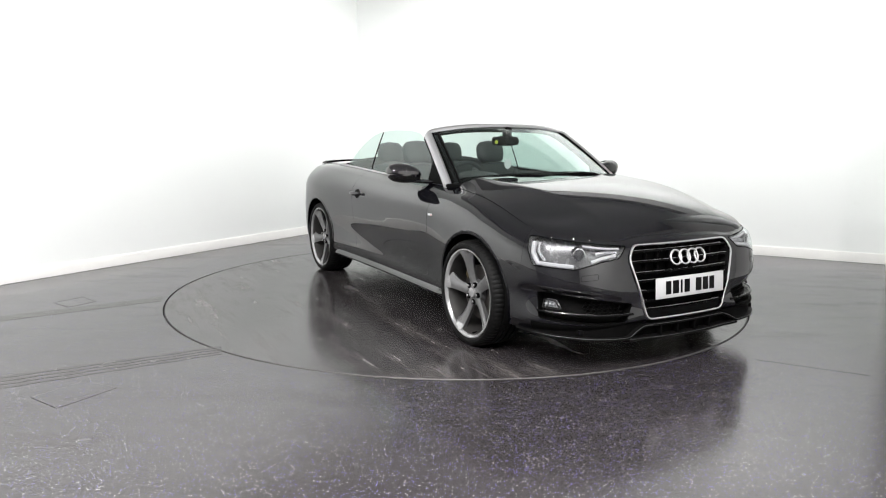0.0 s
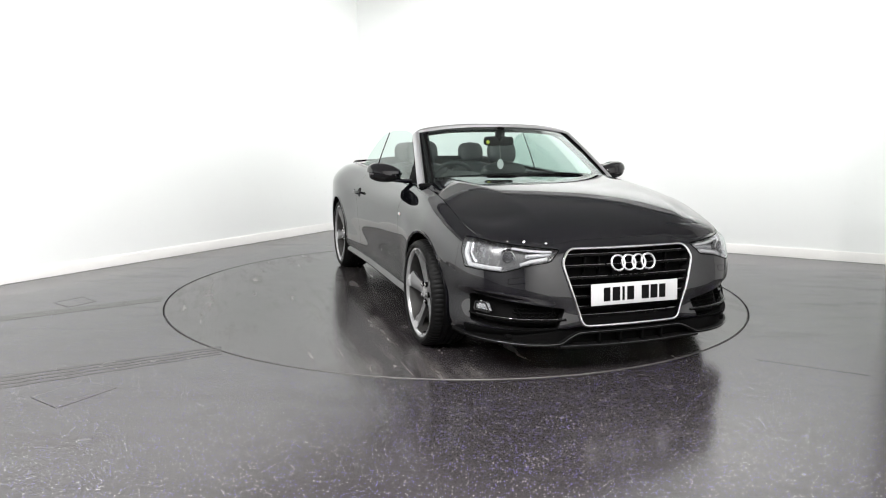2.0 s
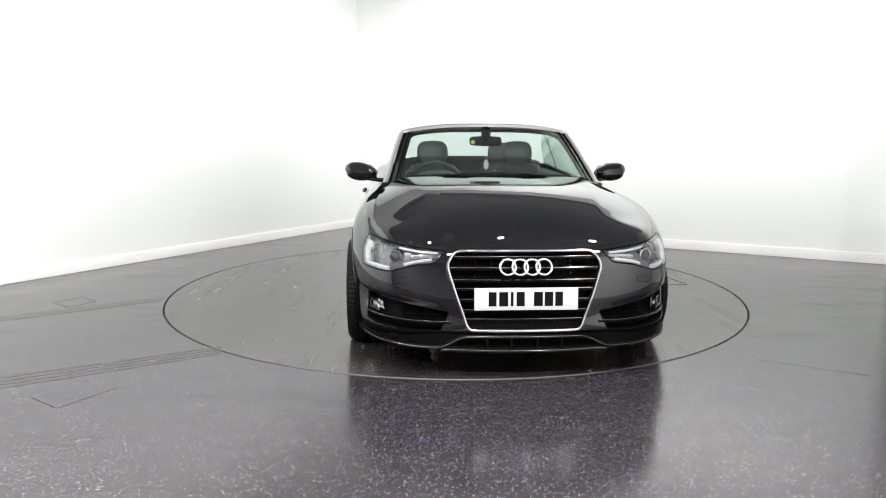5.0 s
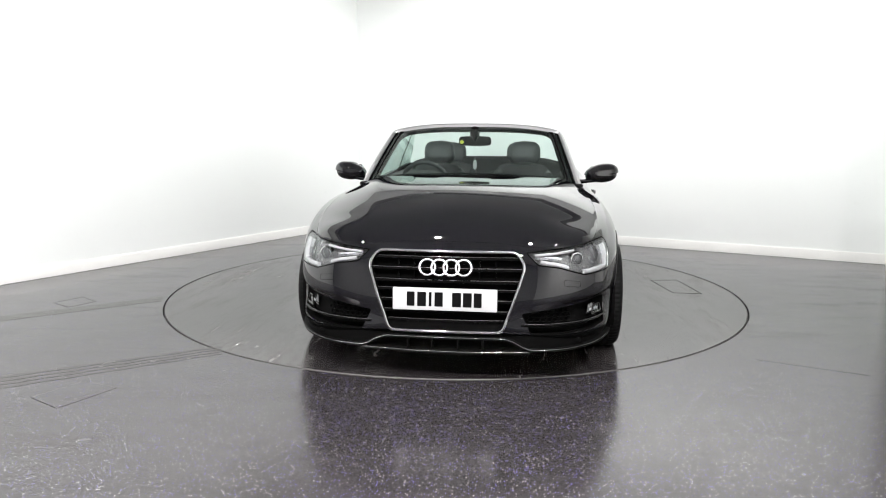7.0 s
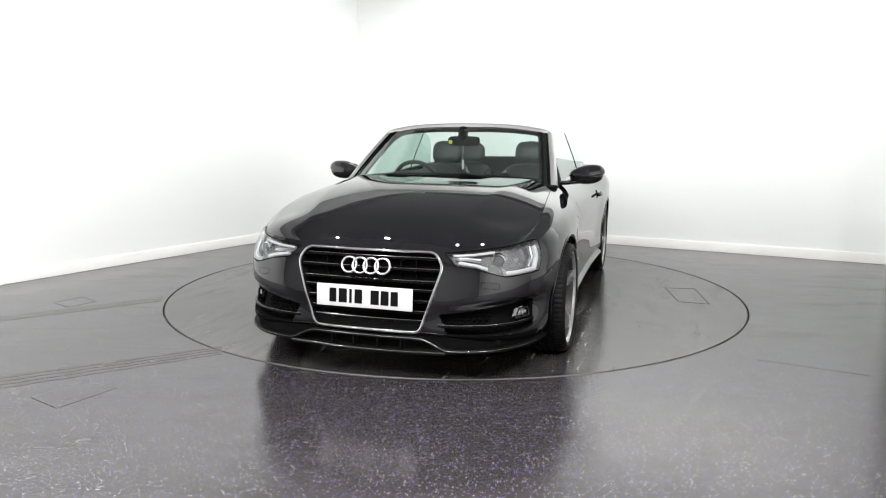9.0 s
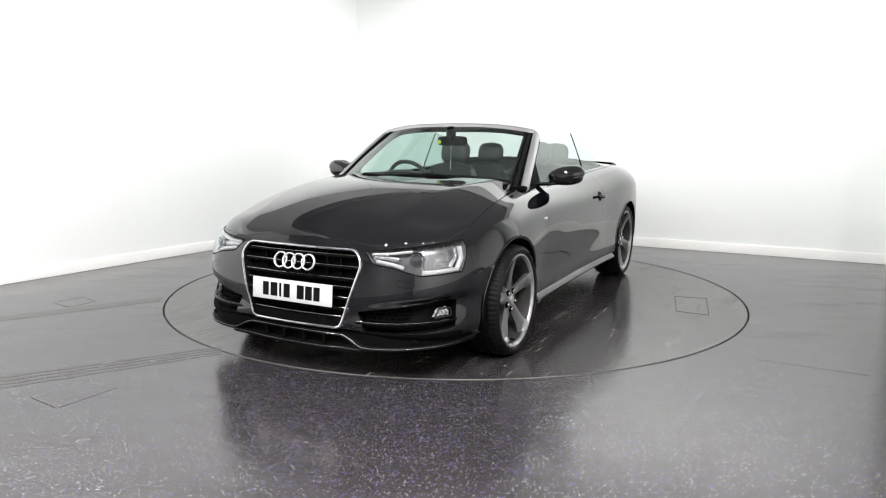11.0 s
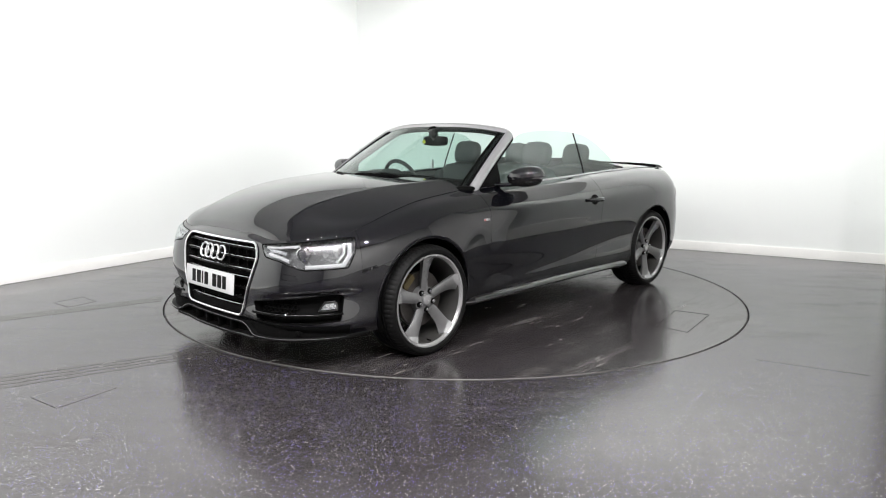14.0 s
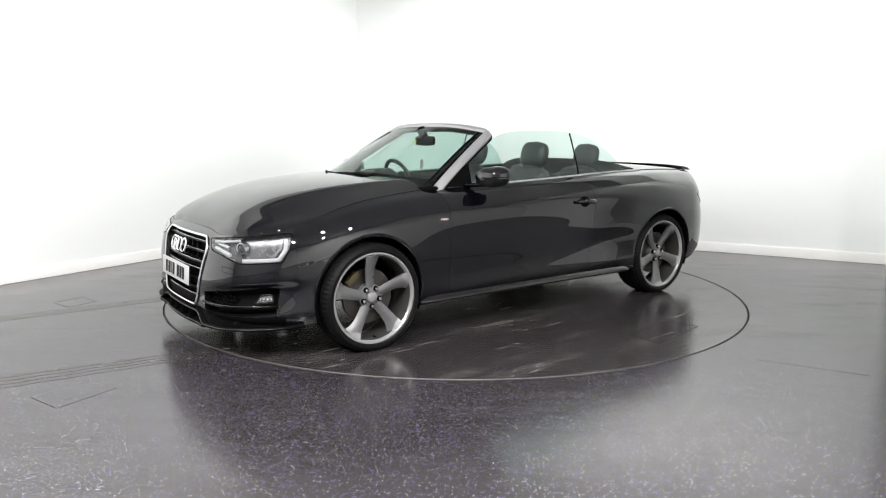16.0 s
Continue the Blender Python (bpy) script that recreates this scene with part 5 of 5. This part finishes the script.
# trim hoop behind the cabin and the folded roof cover
bm = bmesh.new()
path = [Vector((-1.22 - 0.10 * (1 - (y / 0.735) ** 4) ** 0.5, y, 1.006 + 0.022 * (1 - (y / 0.735) ** 2))) for y in 0.735 * np.sin(np.linspace(-math.pi / 2, math.pi / 2, 50))]
sweep(bm, path, [(-0.02, -0.008), (-0.02, 0.004), (0.0, 0.009), (0.02, 0.004), (0.02, -0.008)])
part("roof_cover_trim", bm, M_ALU, car, "satin silver trim behind the cabin")
bm = bmesh.new()
pts = []
for i in range(30):
    y = -0.70 + 1.40 * i / 29
    e = (1 - abs(y / 0.70) ** 5)
    for x, z in ((-1.04, 0.90), (-1.06, 1.00 + 0.045 * e), (-1.10, 1.02 + 0.052 * e), (-1.18, 1.012 + 0.045 * e), (-1.26, 1.004 + 0.026 * e), (-1.31, 0.99)):
        pts.append(Vector((x, y, z)))
grid(bm, pts, 30, 6)
part("roof_cover", bm, M_FABRIC, car, "dark roof stowage cover", thick=-0.01)

# cowl and wipers
bm = bmesh.new()
pts = []
for t in np.linspace(-1, 1, 41):
    r = bonnet_point(1.0, abs(t) * 0.985)
    b = screen_point(0.0, t, -0.006)
    for k in range(4):
        q = r * (1 - k / 3) + np.array([b[0], abs(b[1]), b[2]]) * (k / 3)
        pts.append(Vector((q[0], q[1] if t >= 0 else -q[1], q[2] - 0.012 - 0.012 * math.sin(math.pi * k / 3))))
grid(bm, pts, 41, 4)
part("cowl", bm, M_MATT, car, "matt black scuttle panel", thick=0.004)
for k, (t0, t1, u) in enumerate(((0.62, -0.12, 0.045), (-0.08, -0.86, 0.035))):
    bm = bmesh.new()
    path = [Vector(screen_point(u + 0.02 * math.sin(math.pi * f), t0 + (t1 - t0) * f, 0.012)) for f in np.linspace(0, 1, 16)]
    sweep(bm, path, [(-0.010, -0.006), (-0.006, 0.006), (0.006, 0.006), (0.010, -0.006)])
    w = part("wiper", bm, M_MATT, car, "black flat wiper")
    bm = bmesh.new()
    sweep(bm, [path[8] + Vector((0, 0, 0.008)), path[4] + Vector((0.03, 0, 0.004)), path[0] + Vector((0.055, 0, -0.02))], round_section(0.009, 0.006, 8))
    part("wiper_arm", bm, M_MATT, w)

# black end caps of the scuttle at the feet of the screen pillars
for side in (1, -1):
    bm = bmesh.new()
    cushion(bm, (0.845, 0.728 * side, 0.936), (0.15, 0.085, 0.036), Matrix.Rotation(radians(-24 * side), 4, "Z"), 3.0)
    part("scuttle_end_cap", bm, M_MATT, car, "matt black cap at the pillar foot")

# dashboard
bm = bmesh.new()
prof = [(0.95, 0.925), (0.80, 0.955), (0.62, 0.965), (0.50, 0.955), (0.44, 0.925), (0.43, 0.86), (0.47, 0.74), (0.55, 0.60), (0.70, 0.50)]
ys = np.linspace(-0.71, 0.71, 40)
pts = []
for y in ys:
    hood = math.exp(-((y + 0.37) / 0.17) ** 4)
    for i, (x, z) in enumerate(prof):
        pts.append(Vector((x - 0.03 * hood * (2 <= i <= 4) + 0.10 * (abs(y) / 0.71) ** 2 * -1 * (i == 0), y, z + hood * (0.0, 0.012, 0.050, 0.062, 0.040, 0, 0, 0, 0)[i] - 0.012 * (abs(y) / 0.71) ** 3)))
grid(bm, pts, 40, len(prof))
part("dashboard", bm, M_DASH, car, "soft black dashboard with an instrument hood", thick=0.01)
# steering wheel, on the car's right
sw = new("steering_wheel")
sw.parent = car
SM = Matrix.Translation((0.335, -0.380, 0.905)) @ Matrix.Rotation(radians(-68), 4, "Y")
bm = bmesh.new()
path = [Vector((0.182 * math.cos(a), 0.182 * math.sin(a) * 1.0, 0)) for a in np.linspace(0, 2 * math.pi, 48, endpoint=False)]
sweep(bm, path, round_section(0.016, 0.015, 10), closed=True)
bm.transform(SM)
part("wheel_rim", bm, M_LEATHER, sw, "dark leather steering wheel rim")
bm = bmesh.new()
lathe(bm, [(0.0005, -0.01), (0.05, -0.012), (0.07, -0.03), (0.072, -0.05)], 24)
bm.transform(SM @ Matrix.Scale(-1, 4, (0, 0, 1)))
part("wheel_boss", bm, M_DASH, sw)
for a in (0, 90, -90):
    bm = bmesh.new()
    box(bm, (-0.115, 0, 0.01), (0.13, 0.035, 0.012), bevel=0.004)
    bm.transform(SM @ Matrix.Rotation(radians(a), 4, "Z"))
    part("wheel_spoke", bm, M_ALU if a else M_DASH, sw)


def seat(x, y, rear=False):
    top = new("rear_seat" if rear else "front_seat")
    top.parent = car
    lean = Matrix.Rotation(radians(-14 if not rear else -12), 4, "Y")
    dz = 0.0 if not rear else -0.02
    bm = bmesh.new()
    cushion(bm, (x + 0.30, y, 0.50), (0.52, 0.50, 0.20), Matrix.Rotation(radians(-8), 4, "Y"))
    part("seat_cushion", bm, M_LEATHER, top)
    bm = bmesh.new()
    cushion(bm, (x, y, 0.76 + dz), (0.17, 0.50, 0.62), lean)
    part("backrest", bm, M_LEATHER, top, "dark leather backrest")
    for e in (-1, 1):
        bm = bmesh.new()
        cushion(bm, (x + 0.05, y + e * 0.20, 0.74 + dz), (0.16, 0.10, 0.52), lean)
        part("side_bolster", bm, M_LEATHER, top)
    bm = bmesh.new()
    cushion(bm, (x - 0.115, y, 1.128 + dz), (0.115, 0.268 if not rear else 0.25, 0.215), lean, 2.8)
    part("headrest", bm, M_LEATHER, top, "dark leather headrest")
    for e in (-1, 1):
        bm = bmesh.new()
        sweep(bm, [Vector((x - 0.08, y + e * 0.06, 0.98 + dz)), Vector((x - 0.10, y + e * 0.06, 1.08 + dz))], round_section(0.006, 0.006, 8), up=(1, 0, 0))
        part("headrest_post", bm, M_CHROME, top)
    return top


for y in (0.37, -0.37):
    seat(-0.33, y)
for y in (0.32, -0.32):
    seat(-0.98, y, True)
# cabin floor, tunnel, rear bench panel
bm = bmesh.new()
box(bm, (-0.15, 0, 0.32), (2.1, 1.40, 0.06))
box(bm, (0.0, 0, 0.46), (1.3, 0.24, 0.26), bevel=0.03)
box(bm, (-1.06, 0, 0.62), (0.06, 1.38, 0.66))
part("cabin_floor", bm, M_DASH, car)
# inside mirror with a round sticker, and a hanging tag
im = new("inside_mirror")
im.parent = car
bm = bmesh.new()
cushion(bm, (0.350, 0.0, 1.234), (0.040, 0.245, 0.078), None, 4.0)
part("mirror_shell", bm, M_MATT, im, "black inside mirror")
bm = bmesh.new()
sweep(bm, [Vector((0.35, 0, 1.25)), Vector((0.375, 0, 1.285)), Vector((0.40, 0, 1.33))], round_section(0.018, 0.03, 12), up=(1, 0, 0))
cushion(bm, (0.372, 0.0, 1.300), (0.05, 0.07, 0.09), None, 4.0)
part("mirror_stem", bm, M_MATT, im)
bm = bmesh.new()
lathe(bm, [(0.0005, 0.004), (0.014, 0.004), (0.015, 0.0)], 20, Matrix.Translation((0.372, -0.098, 1.226)) @ Matrix.Rotation(radians(90), 4, "Y"))
part("sticker", bm, M_YELLOW, im, "round yellow sticker")
tag = new("hanging_tag")
tag.parent = car
bm = bmesh.new()
lathe(bm, [(0.0005, 0.0025), (0.030, 0.0025), (0.032, 0.0), (0.030, -0.0025), (0.0005, -0.0025)], 28, Matrix.Diagonal((1, 1, 1, 1)))
bm.transform(Matrix.Translation((0.385, 0.004, 1.058)) @ Matrix.Rotation(radians(-60), 4, "Z") @ Matrix.Rotation(radians(90), 4, "Y") @ Matrix.Diagonal((1.2, 0.95, 1, 1)))
part("tag_disc", bm, M_WHITE, tag, "white oval air freshener tag")
bm = bmesh.new()
sweep(bm, [Vector((0.385, 0.004, 1.09)), Vector((0.375, 0.003, 1.16)), Vector((0.365, 0.002, 1.22))], round_section(0.0012, 0.0012, 5), up=(1, 0, 0))
part("tag_string", bm, M_WHITE, tag)


# ---- what moves ----
def motions():
    times = [i * 0.5 for i in range(33)]
    turn = [(t, pose(0, 0, 0, 0, 0, table_angle(t))) for t in times]
    walk(table, turn)
    walk(car, [(t, m @ pose(CAR_SHIFT[0], CAR_SHIFT[1], 0)) for t, m in turn])


tagged(car, "black two-door convertible car with its roof down", "car")
motions()
